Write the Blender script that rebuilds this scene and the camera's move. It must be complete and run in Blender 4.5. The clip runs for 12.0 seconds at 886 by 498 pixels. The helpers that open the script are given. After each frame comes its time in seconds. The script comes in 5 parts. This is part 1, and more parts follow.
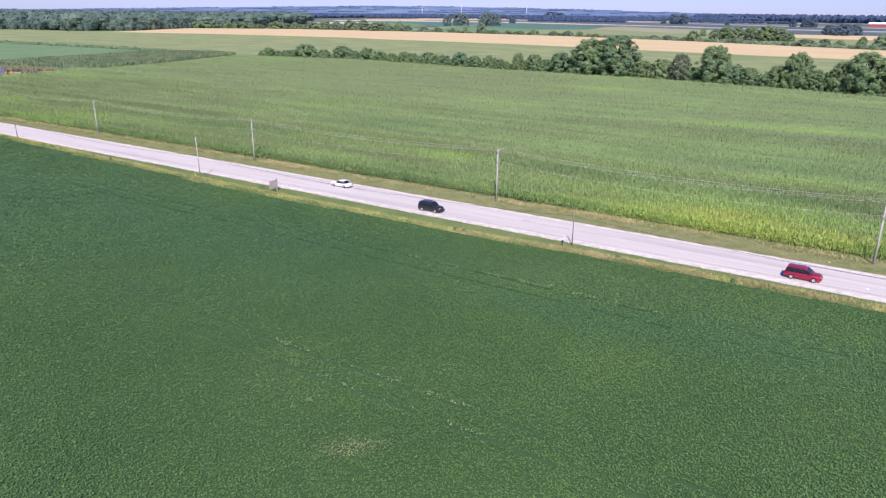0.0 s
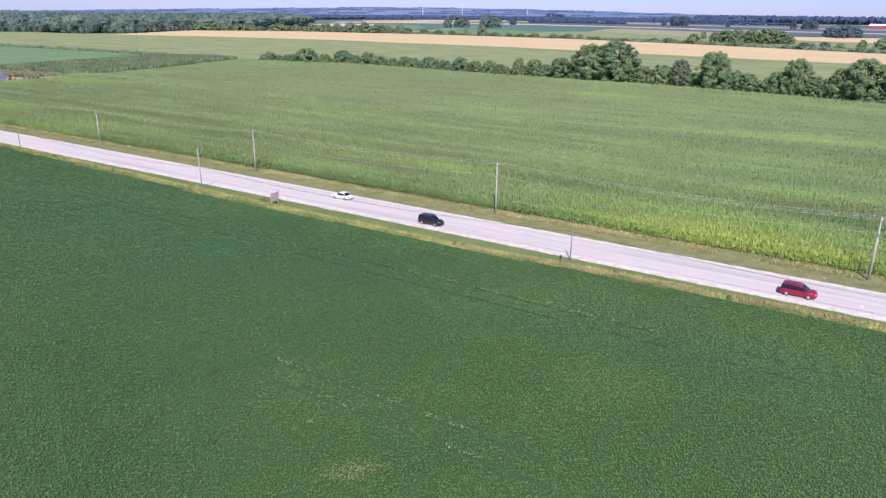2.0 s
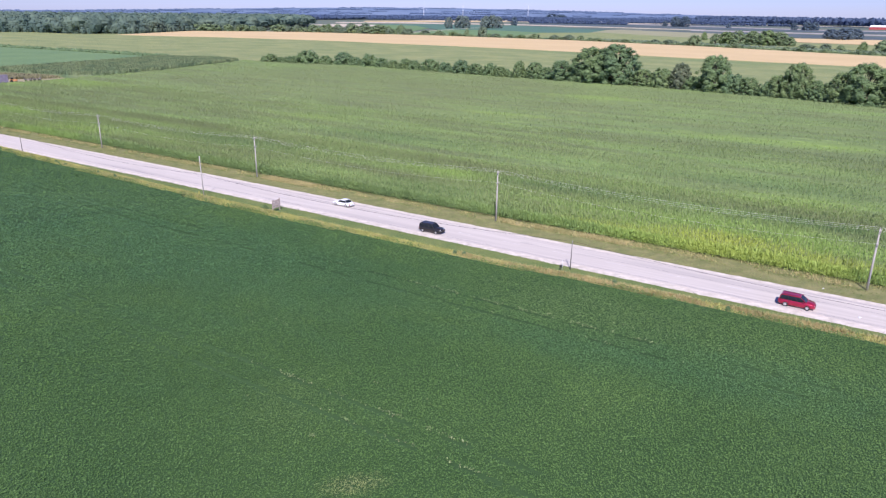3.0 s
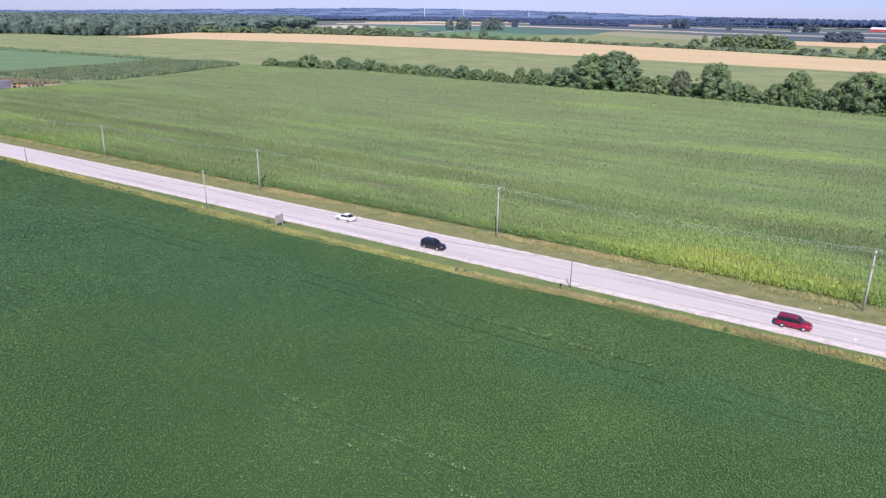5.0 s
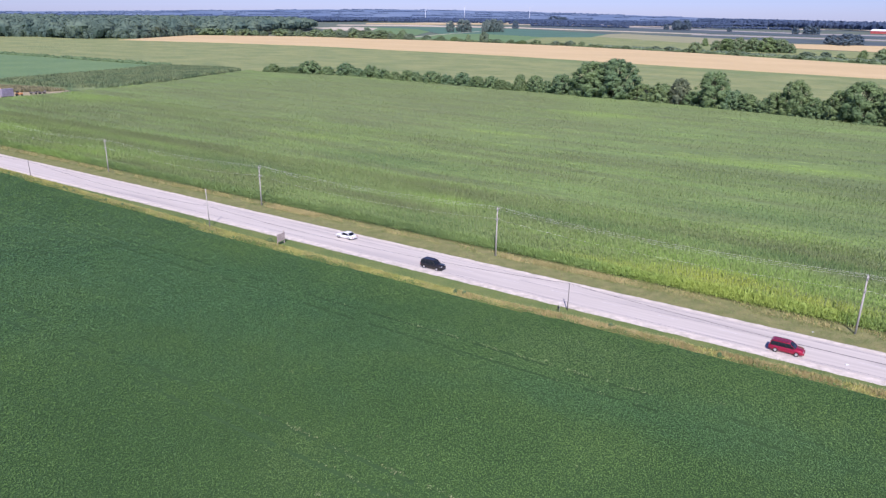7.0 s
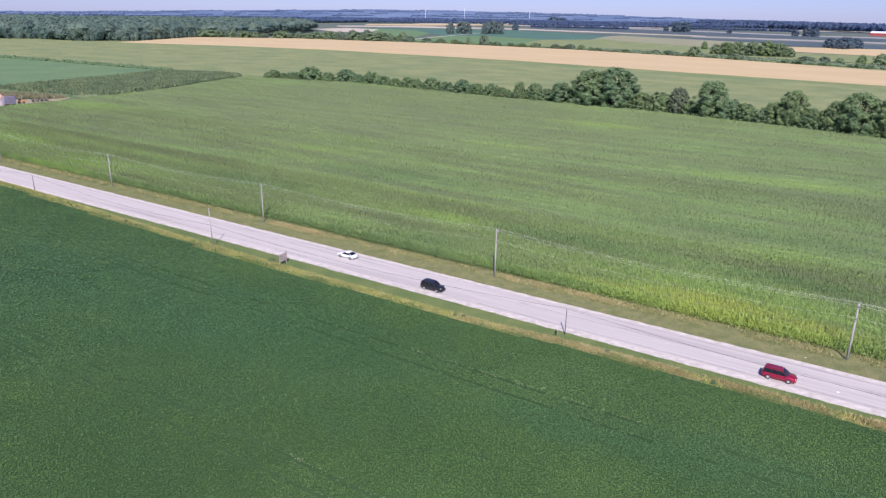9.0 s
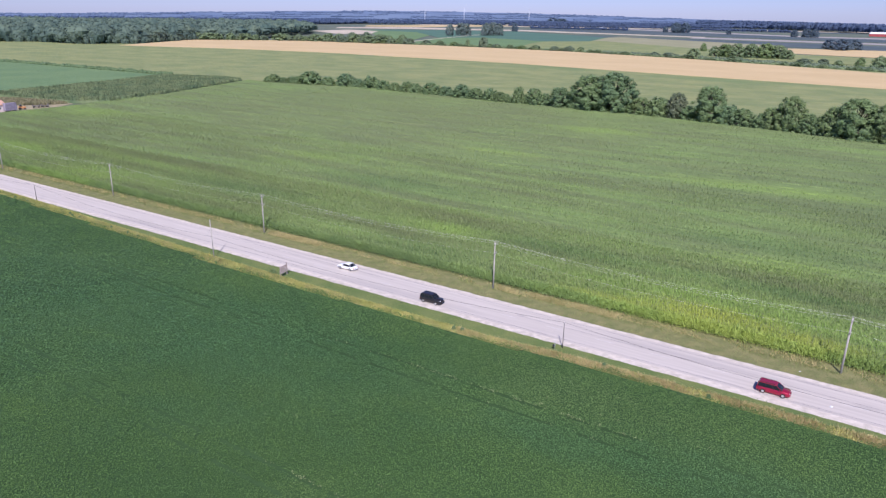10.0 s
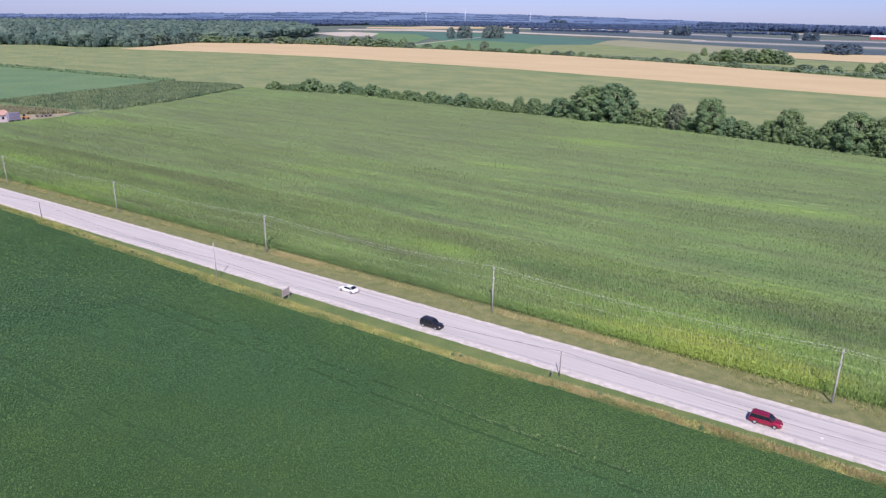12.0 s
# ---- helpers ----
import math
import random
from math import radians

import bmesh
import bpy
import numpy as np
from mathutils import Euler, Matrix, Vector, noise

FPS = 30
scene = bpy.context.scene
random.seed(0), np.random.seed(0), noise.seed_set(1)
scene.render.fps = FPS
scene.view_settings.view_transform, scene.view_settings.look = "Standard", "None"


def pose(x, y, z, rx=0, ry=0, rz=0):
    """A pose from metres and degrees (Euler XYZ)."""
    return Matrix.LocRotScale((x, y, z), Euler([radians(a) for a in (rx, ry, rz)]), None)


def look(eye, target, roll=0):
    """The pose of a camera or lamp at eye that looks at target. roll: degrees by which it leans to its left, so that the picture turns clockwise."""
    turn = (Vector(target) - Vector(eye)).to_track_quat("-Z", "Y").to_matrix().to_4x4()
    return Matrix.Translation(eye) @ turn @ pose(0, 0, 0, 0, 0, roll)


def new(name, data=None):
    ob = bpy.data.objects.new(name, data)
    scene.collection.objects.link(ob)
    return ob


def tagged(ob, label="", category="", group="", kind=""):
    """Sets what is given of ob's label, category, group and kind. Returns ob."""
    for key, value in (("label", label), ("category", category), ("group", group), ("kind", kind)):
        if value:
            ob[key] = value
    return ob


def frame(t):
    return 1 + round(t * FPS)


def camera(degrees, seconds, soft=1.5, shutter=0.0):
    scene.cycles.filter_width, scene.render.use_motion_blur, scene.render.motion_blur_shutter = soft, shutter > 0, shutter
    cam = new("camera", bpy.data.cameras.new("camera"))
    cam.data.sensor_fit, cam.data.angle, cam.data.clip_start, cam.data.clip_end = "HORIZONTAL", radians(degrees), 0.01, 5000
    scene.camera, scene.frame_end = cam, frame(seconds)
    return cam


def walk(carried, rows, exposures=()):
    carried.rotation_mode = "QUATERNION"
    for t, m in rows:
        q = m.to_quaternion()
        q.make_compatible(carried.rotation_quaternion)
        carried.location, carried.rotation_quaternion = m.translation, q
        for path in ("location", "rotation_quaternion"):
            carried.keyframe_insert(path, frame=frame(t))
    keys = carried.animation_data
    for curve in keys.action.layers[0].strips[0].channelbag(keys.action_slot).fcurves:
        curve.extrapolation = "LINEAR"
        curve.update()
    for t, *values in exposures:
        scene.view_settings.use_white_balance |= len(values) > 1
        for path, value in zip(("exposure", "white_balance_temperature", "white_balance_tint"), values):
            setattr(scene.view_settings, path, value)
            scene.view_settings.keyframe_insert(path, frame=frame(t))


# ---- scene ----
cam = camera(64.0, 12.0, soft=1.3)
PATH = [
    (0, (-9.258, -3.924, 34.9), (-9.271, -2.028, 34.264), 0.5),
    (0.5, (-9.204, -3.955, 35.407), (-9.218, -2.058, 34.773), 0.5),
    (1, (-9.182, -4.147, 36.131), (-9.196, -2.251, 35.496), 0.5),
    (1.5, (-9.07, -4.294, 36.713), (-9.086, -2.397, 36.08), 0.5),
    (2, (-9.085, -4.33, 37.423), (-9.1, -2.433, 36.789), 0.5),
    (2.5, (-9.031, -4.357, 38.134), (-9.047, -2.46, 37.501), 0.5),
    (3, (-9.168, -4.445, 39.006), (-9.184, -2.548, 38.372), 0.6),
    (5, (-9.382, -4.84, 42.266), (-9.399, -2.943, 41.633), 0.7),
    (5.5, (-9.352, -5.123, 43.247), (-9.369, -3.226, 42.615), 0.7),
    (6, (-9.277, -5.18, 44.261), (-9.294, -3.283, 43.629), 0.7),
    (6.5, (-9.231, -5.345, 45.294), (-9.249, -3.448, 44.662), 0.7),
    (7, (-9.19, -5.416, 46.402), (-9.209, -3.519, 45.77), 0.7),
    (9, (-9.278, -6.141, 51.154), (-9.296, -4.243, 50.521), 0.8),
    (9.5, (-9.242, -6.45, 52.511), (-9.26, -4.553, 51.878), 0.8),
    (10, (-9.107, -6.728, 53.89), (-9.125, -4.831, 53.259), 0.7),
    (10.5, (-8.949, -6.917, 55.467), (-8.967, -5.019, 54.835), 0.7),
    (11, (-8.891, -7.153, 57.038), (-8.911, -5.255, 56.407), 0.7),
    (11.5, (-8.847, -7.237, 58.513), (-8.867, -5.339, 57.881), 0.7),
    (12, (-8.945, -7.388, 59.428), (-8.965, -5.49, 58.798), 0.8),
]
EXPOSURES = [(0.0, 0.555, 6280, 18), (6.0, 0.46, 6260, 18), (12.0, 0.31, 6230, 17)]
walk(cam, [(t, look(eye, target, roll)) for t, eye, target, roll in PATH], EXPOSURES)

# ---- world and sun ----
SUN_UP = radians(45)
world = bpy.data.worlds.new("sky")
scene.world = world
world.use_nodes = True
wn, wl = world.node_tree.nodes, world.node_tree.links
sky = wn.new("ShaderNodeTexSky")
sky.sky_type, sky.sun_disc, sky.sun_elevation, sky.sun_rotation = "NISHITA", False, SUN_UP, radians(180)
sky.altitude, sky.air_density, sky.dust_density, sky.ozone_density = 200, 1.0, 0.2, 5.0
tone = wn.new("ShaderNodeMix")
tone.data_type, tone.blend_type = "RGBA", "MULTIPLY"
tone.inputs["Factor"].default_value, tone.inputs["B"].default_value = 1.0, (0.83, 0.91, 1.53, 1)
wl.new(sky.outputs["Color"], tone.inputs["A"])
wl.new(tone.outputs["Result"], wn["Background"].inputs["Color"])
wn["Background"].inputs["Strength"].default_value = 0.065
sun_data = bpy.data.lights.new("sun", "SUN")
sun_data.energy, sun_data.angle, sun_data.color = 4.6, radians(0.53), (1.0, 0.95, 0.92)
sun = new("sun", sun_data)
sun.matrix_world = look((0, -100, 100), (0, 0, 0))

# ---- materials ----
def mat(name, dark, light, size=1.0, rough=0.8, fine=0.0, fine_size=0.1, bump=0.0, stretch=(1, 1, 1), turn=0.0, island=0.0, metal=0.0, lo=0.35, hi=0.65, leaf=0.0):
    """Two colours mixed by noise at one scale, shaded by a finer noise, with relief and a spread from piece to piece."""
    m = bpy.data.materials.new(name)
    m.use_nodes = True
    n, l = m.node_tree.nodes, m.node_tree.links
    b = n["Principled BSDF"]
    b.inputs["Roughness"].default_value, b.inputs["Metallic"].default_value = rough, metal
    b.inputs["Specular IOR Level"].default_value = 0.25
    co, mp = n.new("ShaderNodeTexCoord"), n.new("ShaderNodeMapping")
    mp.vector_type = "TEXTURE"
    mp.inputs["Rotation"].default_value, mp.inputs["Scale"].default_value = (0, 0, turn), tuple(1 / k for k in stretch)
    l.new(co.outputs["Object"], mp.inputs["Vector"])
    big = n.new("ShaderNodeTexNoise")
    big.inputs["Scale"].default_value, big.inputs["Detail"].default_value = 1.0 / size, 4
    l.new(mp.outputs[0], big.inputs["Vector"])
    ramp = n.new("ShaderNodeMapRange")
    ramp.inputs["From Min"].default_value, ramp.inputs["From Max"].default_value = lo, hi
    l.new(big.outputs["Fac"], ramp.inputs["Value"])
    mix = n.new("ShaderNodeMix")
    mix.data_type = "RGBA"
    mix.inputs["A"].default_value, mix.inputs["B"].default_value = (*dark, 1), (*light, 1)
    l.new(ramp.outputs[0], mix.inputs["Factor"])
    out = mix.outputs["Result"]
    small = n.new("ShaderNodeTexNoise")
    small.inputs["Scale"].default_value, small.inputs["Detail"].default_value = 1.0 / fine_size, 3
    l.new(mp.outputs[0], small.inputs["Vector"])
    if fine or island:
        hsv, val = n.new("ShaderNodeHueSaturation"), n.new("ShaderNodeMath")
        val.operation = "MULTIPLY_ADD"
        val.inputs[1].default_value, val.inputs[2].default_value = 2 * fine, 1 - fine
        l.new(small.outputs["Fac"], val.inputs[0])
        last = val.outputs[0]
        if island:
            geo, mul = n.new("ShaderNodeNewGeometry"), n.new("ShaderNodeMath")
            mul.operation = "MULTIPLY_ADD"
            mul.inputs[1].default_value, mul.inputs[2].default_value = 2 * island, -island
            l.new(geo.outputs["Random Per Island"], mul.inputs[0])
            add = n.new("ShaderNodeMath")
            l.new(last, add.inputs[0])
            l.new(mul.outputs[0], add.inputs[1])
            last = add.outputs[0]
        l.new(last, hsv.inputs["Value"])
        l.new(out, hsv.inputs["Color"])
        out = hsv.outputs[0]
    l.new(out, b.inputs["Base Color"])
    if leaf:
        thin, both = n.new("ShaderNodeBsdfTranslucent"), n.new("ShaderNodeMixShader")
        both.inputs["Fac"].default_value = leaf
        l.new(out, thin.inputs["Color"])
        l.new(b.outputs[0], both.inputs[1])
        l.new(thin.outputs[0], both.inputs[2])
        l.new(both.outputs[0], n["Material Output"].inputs["Surface"])
    if bump:
        bp = n.new("ShaderNodeBump")
        bp.inputs["Strength"].default_value, bp.inputs["Distance"].default_value = bump, fine_size
        l.new(small.outputs["Fac"], bp.inputs["Height"])
        l.new(bp.outputs[0], b.inputs["Normal"])
    return m


def patch(m, x, y, radius, colour, strength=1.0, angle=0.0, squash=1.0):
    """A patch of another crop colour round a place in the field, with ragged edges."""
    n, l = m.node_tree.nodes, m.node_tree.links
    b = n["Principled BSDF"]
    old = b.inputs["Base Color"].links[0].from_socket
    fed = [k.to_socket for k in old.links]
    co, mp = n.new("ShaderNodeTexCoord"), n.new("ShaderNodeMapping")
    mp.vector_type = "TEXTURE"
    mp.inputs["Location"].default_value, mp.inputs["Rotation"].default_value = (x, y, 0), (0, 0, angle)
    mp.inputs["Scale"].default_value = (radius, radius * squash, 1000)
    l.new(co.outputs["Object"], mp.inputs["Vector"])
    ln, ns, ad = n.new("ShaderNodeVectorMath"), n.new("ShaderNodeTexNoise"), n.new("ShaderNodeMath")
    ln.operation = "LENGTH"
    l.new(mp.outputs[0], ln.inputs[0])
    ns.inputs["Scale"].default_value, ns.inputs["Detail"].default_value = 4.0, 4
    l.new(mp.outputs[0], ns.inputs["Vector"])
    ad.operation = "MULTIPLY_ADD"
    ad.inputs[1].default_value = 1.6
    l.new(ns.outputs["Fac"], ad.inputs[0])
    l.new(ln.outputs["Value"], ad.inputs[2])
    rg, mix = n.new("ShaderNodeMapRange"), n.new("ShaderNodeMix")
    rg.inputs["From Min"].default_value, rg.inputs["From Max"].default_value = 1.0, 1.9
    rg.inputs["To Min"].default_value, rg.inputs["To Max"].default_value = strength, 0.0
    l.new(ad.outputs[0], rg.inputs["Value"])
    mix.data_type = "RGBA"
    mix.inputs["B"].default_value = (*colour, 1)
    l.new(rg.outputs[0], mix.inputs["Factor"])
    l.new(old, mix.inputs["A"])
    for k in fed:
        l.new(mix.outputs["Result"], k)


ROAD_TURN = math.atan2(-0.5415, 0.8407)
CORN_ROWS = dict(stretch=(0.10, 1, 1), turn=ROAD_TURN - 0.03)

SOY_LEAF = mat("soy_leaf", (0.096, 0.184, 0.048), (0.121, 0.213, 0.056), 22, 0.57, 0.12, 0.4, island=0.15, leaf=0.1)
# Leaf green painted much darker, as the shade in gaps between plants.
SOY_UNDER_SHADE = mat("soy_under_shade", (0.038, 0.082, 0.027), (0.050, 0.100, 0.033), 22, 0.8, 0.35, 0.14)
CORN_LEAF = mat("corn_leaf", (0.186, 0.232, 0.100), (0.234, 0.334, 0.108), 6.0, 0.6, 0.20, 2.0, island=0.15, leaf=0.08, lo=0.34, hi=0.66, **CORN_ROWS)
CORN_EDGE = mat("corn_edge_leaf", (0.152, 0.234, 0.086), (0.205, 0.300, 0.102), 5, 0.6, 0.20, 0.8, island=0.10, leaf=0.08)
CORN_TASSEL = mat("corn_tassel", (0.200, 0.228, 0.112), (0.250, 0.300, 0.130), 6, 0.85, 0.15, 1.5, island=0.08, leaf=0.1, **CORN_ROWS)
# Corn leaf colours at about three quarters, painting shade between the rows.
CORN_UNDER_SHADE = mat("corn_under_shade", (0.134, 0.174, 0.074), (0.170, 0.252, 0.081), 6.0, 0.9, 0.25, 0.9, bump=0.2, lo=0.34, hi=0.66, **CORN_ROWS)
TALL_CORN = mat("tall_corn_leaf", (0.110, 0.165, 0.084), (0.190, 0.235, 0.114), 9, 0.7, 0.25, 2.0, island=0.42, leaf=0.1)
OLIVE_CROP = mat("olive_crop", (0.185, 0.228, 0.094), (0.262, 0.282, 0.118), 26, 0.9, 0.20, 5, bump=0.4, stretch=(0.7, 1, 1), turn=ROAD_TURN)
DARK_CROP = mat("dark_green_crop", (0.122, 0.202, 0.090), (0.153, 0.232, 0.100), 40, 0.9, 0.18, 4, bump=0.3)
BRIGHT_CROP = mat("bright_green_crop", (0.120, 0.205, 0.086), (0.150, 0.232, 0.096), 60, 0.9, 0.12, 4)
TEAL_CROP = mat("blue_green_crop", (0.072, 0.150, 0.106), (0.094, 0.176, 0.122), 60, 0.9, 0.12, 6)
TAN_OLIVE = mat("tan_olive_crop", (0.265, 0.262, 0.148), (0.310, 0.300, 0.175), 50, 0.9, 0.12, 6)
# Dark crop of the far strips, its colour pulled to blue-grey as haze.
PLOUGHED = mat("hazed_far_crop", (0.070, 0.098, 0.106), (0.098, 0.124, 0.124), 90, 0.95, 0.2, 12)
STUBBLE = mat("wheat_stubble", (0.53, 0.400, 0.210), (0.57, 0.434, 0.232), 45, 0.95, 0.10, 3, bump=0.2, stretch=(0.4, 1, 1), turn=ROAD_TURN)
PALE_STUBBLE = mat("pale_stubble", (0.45, 0.385, 0.295), (0.56, 0.485, 0.375), 60, 0.95, 0.10, 6)
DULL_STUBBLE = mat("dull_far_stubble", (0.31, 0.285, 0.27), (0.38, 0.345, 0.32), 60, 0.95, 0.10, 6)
PALE_WEED = mat("pale_weed_leaves", (0.19, 0.27, 0.105), (0.32, 0.35, 0.175), 3, 0.8, island=0.3, leaf=0.2)
STRAW_TURF = mat("straw_turf", (0.165, 0.190, 0.070), (0.33, 0.28, 0.112), 3, 0.95, 0.25, 0.3, bump=0.4)
GROUND = mat("farmland", (0.095, 0.130, 0.098), (0.150, 0.168, 0.118), 160, 0.95, 0.2, 20)
ASPHALT = mat("old_asphalt", (0.484, 0.436, 0.392), (0.556, 0.504, 0.454), 0.9, 0.9, 0.14, 0.12, bump=0.2, stretch=(0.02, 1, 1), turn=ROAD_TURN)
GRAVEL = mat("pale_gravel", (0.50, 0.445, 0.385), (0.67, 0.60, 0.525), 1.2, 0.95, 0.2, 0.08, bump=0.5)
SEAL = mat("tar_seal", (0.10, 0.095, 0.11), (0.17, 0.16, 0.18), 1.5, 0.7)
ROAD_PAINT = mat("worn_road_paint", (0.46, 0.43, 0.44), (0.68, 0.64, 0.60), 0.5, 0.8)
TURF = mat("mown_grass", (0.160, 0.176, 0.070), (0.240, 0.226, 0.102), 1.8, 0.95, 0.35, 0.25, bump=0.4)
YELLOW_BLADE = mat("yellow_green_grass_blades", (0.32, 0.35, 0.104), (0.53, 0.49, 0.18), 4, 0.9, 0.2, 0.8, island=0.25, leaf=0.2)
GREEN_BLADE = mat("green_grass_blades", (0.138, 0.196, 0.062), (0.215, 0.250, 0.088), 6, 0.9, 0.2, 0.8, island=0.2, leaf=0.2)
RUST_BLADE = mat("rusty_grass_blades", (0.365, 0.268, 0.125), (0.51, 0.392, 0.20), 3, 0.9, 0.2, 0.8, island=0.25, leaf=0.2)
GREEN_TURF = mat("green_verge_grass", (0.116, 0.170, 0.056), (0.172, 0.208, 0.072), 5, 0.95, 0.25, 0.25, bump=0.4)
GRASS_BLADE = mat("verge_grass_blades", (0.17, 0.225, 0.075), (0.32, 0.33, 0.135), 4, 0.9, 0.2, 0.8, island=0.25, leaf=0.2)
DRY_BLADE = mat("dry_grass_blades", (0.34, 0.313, 0.135), (0.535, 0.452, 0.225), 5, 0.9, 0.2, 0.8, island=0.2, leaf=0.2)
HEDGE_LEAF = mat("hedge_leaves", (0.142, 0.220, 0.100), (0.198, 0.278, 0.118), 5, 0.6, 0.22, 1.2, island=0.12, leaf=0.3)
# Woodland green with some blue haze worked into both colours.
WOOD_LEAF = mat("hazed_woodland_leaves", (0.080, 0.130, 0.108), (0.150, 0.206, 0.148), 30, 0.8, 0.26, 13, island=0.04, leaf=0.25)
PALE_LEAF = mat("pale_shrub_leaves", (0.150, 0.216, 0.112), (0.212, 0.275, 0.134), 20, 0.8, 0.25, 4, island=0.10, leaf=0.2)
# Far woods and hedgerows: aerial haze is painted into the leaf blue.
HAZE_BLUE_WOOD = mat("blue_hazy_leaves", (0.056, 0.086, 0.152), (0.070, 0.103, 0.170), 60, 0.9, 0.15, 20, island=0.02, leaf=0.15)
# Tree belts on the backdrop: bluish haze is mixed into the leaf colour.
BELT_LEAF = mat("hazed_belt_leaves", (0.090, 0.132, 0.212), (0.118, 0.164, 0.248), 80, 0.9, 0.15, 30, island=0.03)
TAN_WEED = mat("tan_weeds", (0.215, 0.215, 0.118), (0.31, 0.28, 0.16), 6, 0.9, 0.2, 1, island=0.25, leaf=0.2)
# Far row's green, lightened and greyed with painted haze.
HAZY_LEAF = mat("haze_grey_leaves", (0.172, 0.228, 0.208), (0.222, 0.276, 0.240), 30, 0.8, 0.25, 6, island=0.10, leaf=0.4)
WARM_LEAF = mat("yellowish_hedge_leaves", (0.156, 0.228, 0.098), (0.212, 0.284, 0.118), 5, 0.6, 0.22, 1.2, island=0.12, leaf=0.3)
DEEP_LEAF = mat("deep_green_hedge_leaves", (0.128, 0.206, 0.102), (0.178, 0.258, 0.118), 5, 0.6, 0.22, 1.2, island=0.12, leaf=0.3)
# Leaves of far trees, shifted to blue to imitate haze over distance.
FAR_LEAF = mat("hazed_distant_leaves", (0.092, 0.136, 0.172), (0.116, 0.160, 0.190), 60, 0.9, 0.15, 10, island=0.03, leaf=0.2)
DULL_LEAF = mat("dull_shrub_leaves", (0.138, 0.192, 0.124), (0.186, 0.238, 0.148), 30, 0.8, 0.25, 6, island=0.10, leaf=0.25)
GREY_LEAF = mat("sparse_grey_leaves", (0.115, 0.150, 0.085), (0.170, 0.195, 0.120), 4, 0.8, 0.2, 1, island=0.25, leaf=0.2)
BARK = mat("bark", (0.09, 0.075, 0.06), (0.15, 0.125, 0.10), 0.6, 0.95, 0.2, 0.1, bump=0.5)
POLE_WOOD = mat("weathered_pole_wood", (0.34, 0.315, 0.285), (0.47, 0.44, 0.40), 0.5, 0.9, 0.2, 0.06, bump=0.3, stretch=(1, 1, 0.1))
DARK_POLE = mat("dark_pole_wood", (0.14, 0.13, 0.12), (0.22, 0.20, 0.19), 0.5, 0.9, 0.2, 0.06, bump=0.3, stretch=(1, 1, 0.1))
BOARD_WOOD = mat("weathered_boards", (0.43, 0.34, 0.30), (0.57, 0.46, 0.41), 0.4, 0.9, 0.25, 0.05, bump=0.3)
STEEL = mat("galvanised_steel", (0.45, 0.46, 0.47), (0.58, 0.58, 0.58), 0.4, 0.45, metal=0.6)
WIRE = mat("aluminium_wire", (0.60, 0.60, 0.54), (0.68, 0.67, 0.60), 3, 0.5, metal=0.2)
PORCELAIN = mat("porcelain", (0.30, 0.28, 0.27), (0.38, 0.36, 0.35), 0.2, 0.3)
YELLOW = mat("yellow_plastic", (0.62, 0.48, 0.06), (0.72, 0.56, 0.09), 0.3, 0.5)
DARK_METAL = mat("dark_metal", (0.03, 0.03, 0.035), (0.06, 0.06, 0.065), 0.3, 0.5, metal=0.3)


def paint(name, colour, metal=0.3):
    m = mat(name, colour, tuple(c * 1.12 for c in colour), 0.8, 0.32, metal=metal)
    m.node_tree.nodes["Principled BSDF"].inputs["Coat Weight"].default_value = 0.6
    return m


RED_PAINT = paint("red_car_paint", (0.30, 0.014, 0.042))
BLACK_PAINT = paint("black_car_paint", (0.020, 0.018, 0.018), 0.0)
WHITE_PAINT = paint("white_car_paint", (0.78, 0.78, 0.78), 0.0)
CAR_GLASS = mat("tinted_car_glass", (0.012, 0.016, 0.020), (0.02, 0.024, 0.03), 1, 0.08)
TYRE = mat("tyre_rubber", (0.02, 0.02, 0.02), (0.035, 0.035, 0.035), 0.2, 0.85)
RIM = mat("alloy_rim", (0.55, 0.55, 0.56), (0.65, 0.65, 0.66), 0.3, 0.35, metal=0.8)
LAMP_CLEAR = mat("headlamp_lens", (0.75, 0.76, 0.78), (0.85, 0.85, 0.86), 0.2, 0.15)
LAMP_RED = mat("tail_lamp_lens", (0.30, 0.01, 0.01), (0.42, 0.02, 0.02), 0.2, 0.2)
PLATE = mat("number_plate", (0.65, 0.66, 0.70), (0.72, 0.72, 0.74), 0.2, 0.5)
TRIM_BLACK = mat("black_trim", (0.02, 0.02, 0.022), (0.035, 0.035, 0.038), 0.3, 0.6)
WHITE_WALL = mat("pale_siding", (0.60, 0.52, 0.50), (0.70, 0.62, 0.60), 2, 0.8, 0.1, 0.3)
ORANGE_ROOF = mat("orange_brown_roof", (0.46, 0.27, 0.20), (0.56, 0.35, 0.26), 1.5, 0.8, 0.15, 0.3)
GREY_SIDING = mat("grey_violet_siding", (0.22, 0.20, 0.25), (0.30, 0.27, 0.33), 1.5, 0.8, 0.15, 0.3)
# Pale siding and roofs of far buildings, tinted blue-grey for haze.
HAZY_WALL = mat("haze_tinted_siding", (0.40, 0.43, 0.50), (0.50, 0.53, 0.60), 8, 0.8)
RED_SIDING = mat("red_barn_siding", (0.42, 0.08, 0.08), (0.52, 0.12, 0.11), 4, 0.8)
PALE_ROOF = mat("pale_metal_roof", (0.70, 0.72, 0.76), (0.80, 0.82, 0.85), 5, 0.5)
# Turbine white dulled towards the sky's blue, as haze would do.
TURBINE = mat("hazed_turbine_white", (0.50, 0.53, 0.60), (0.56, 0.59, 0.66), 20, 0.5)
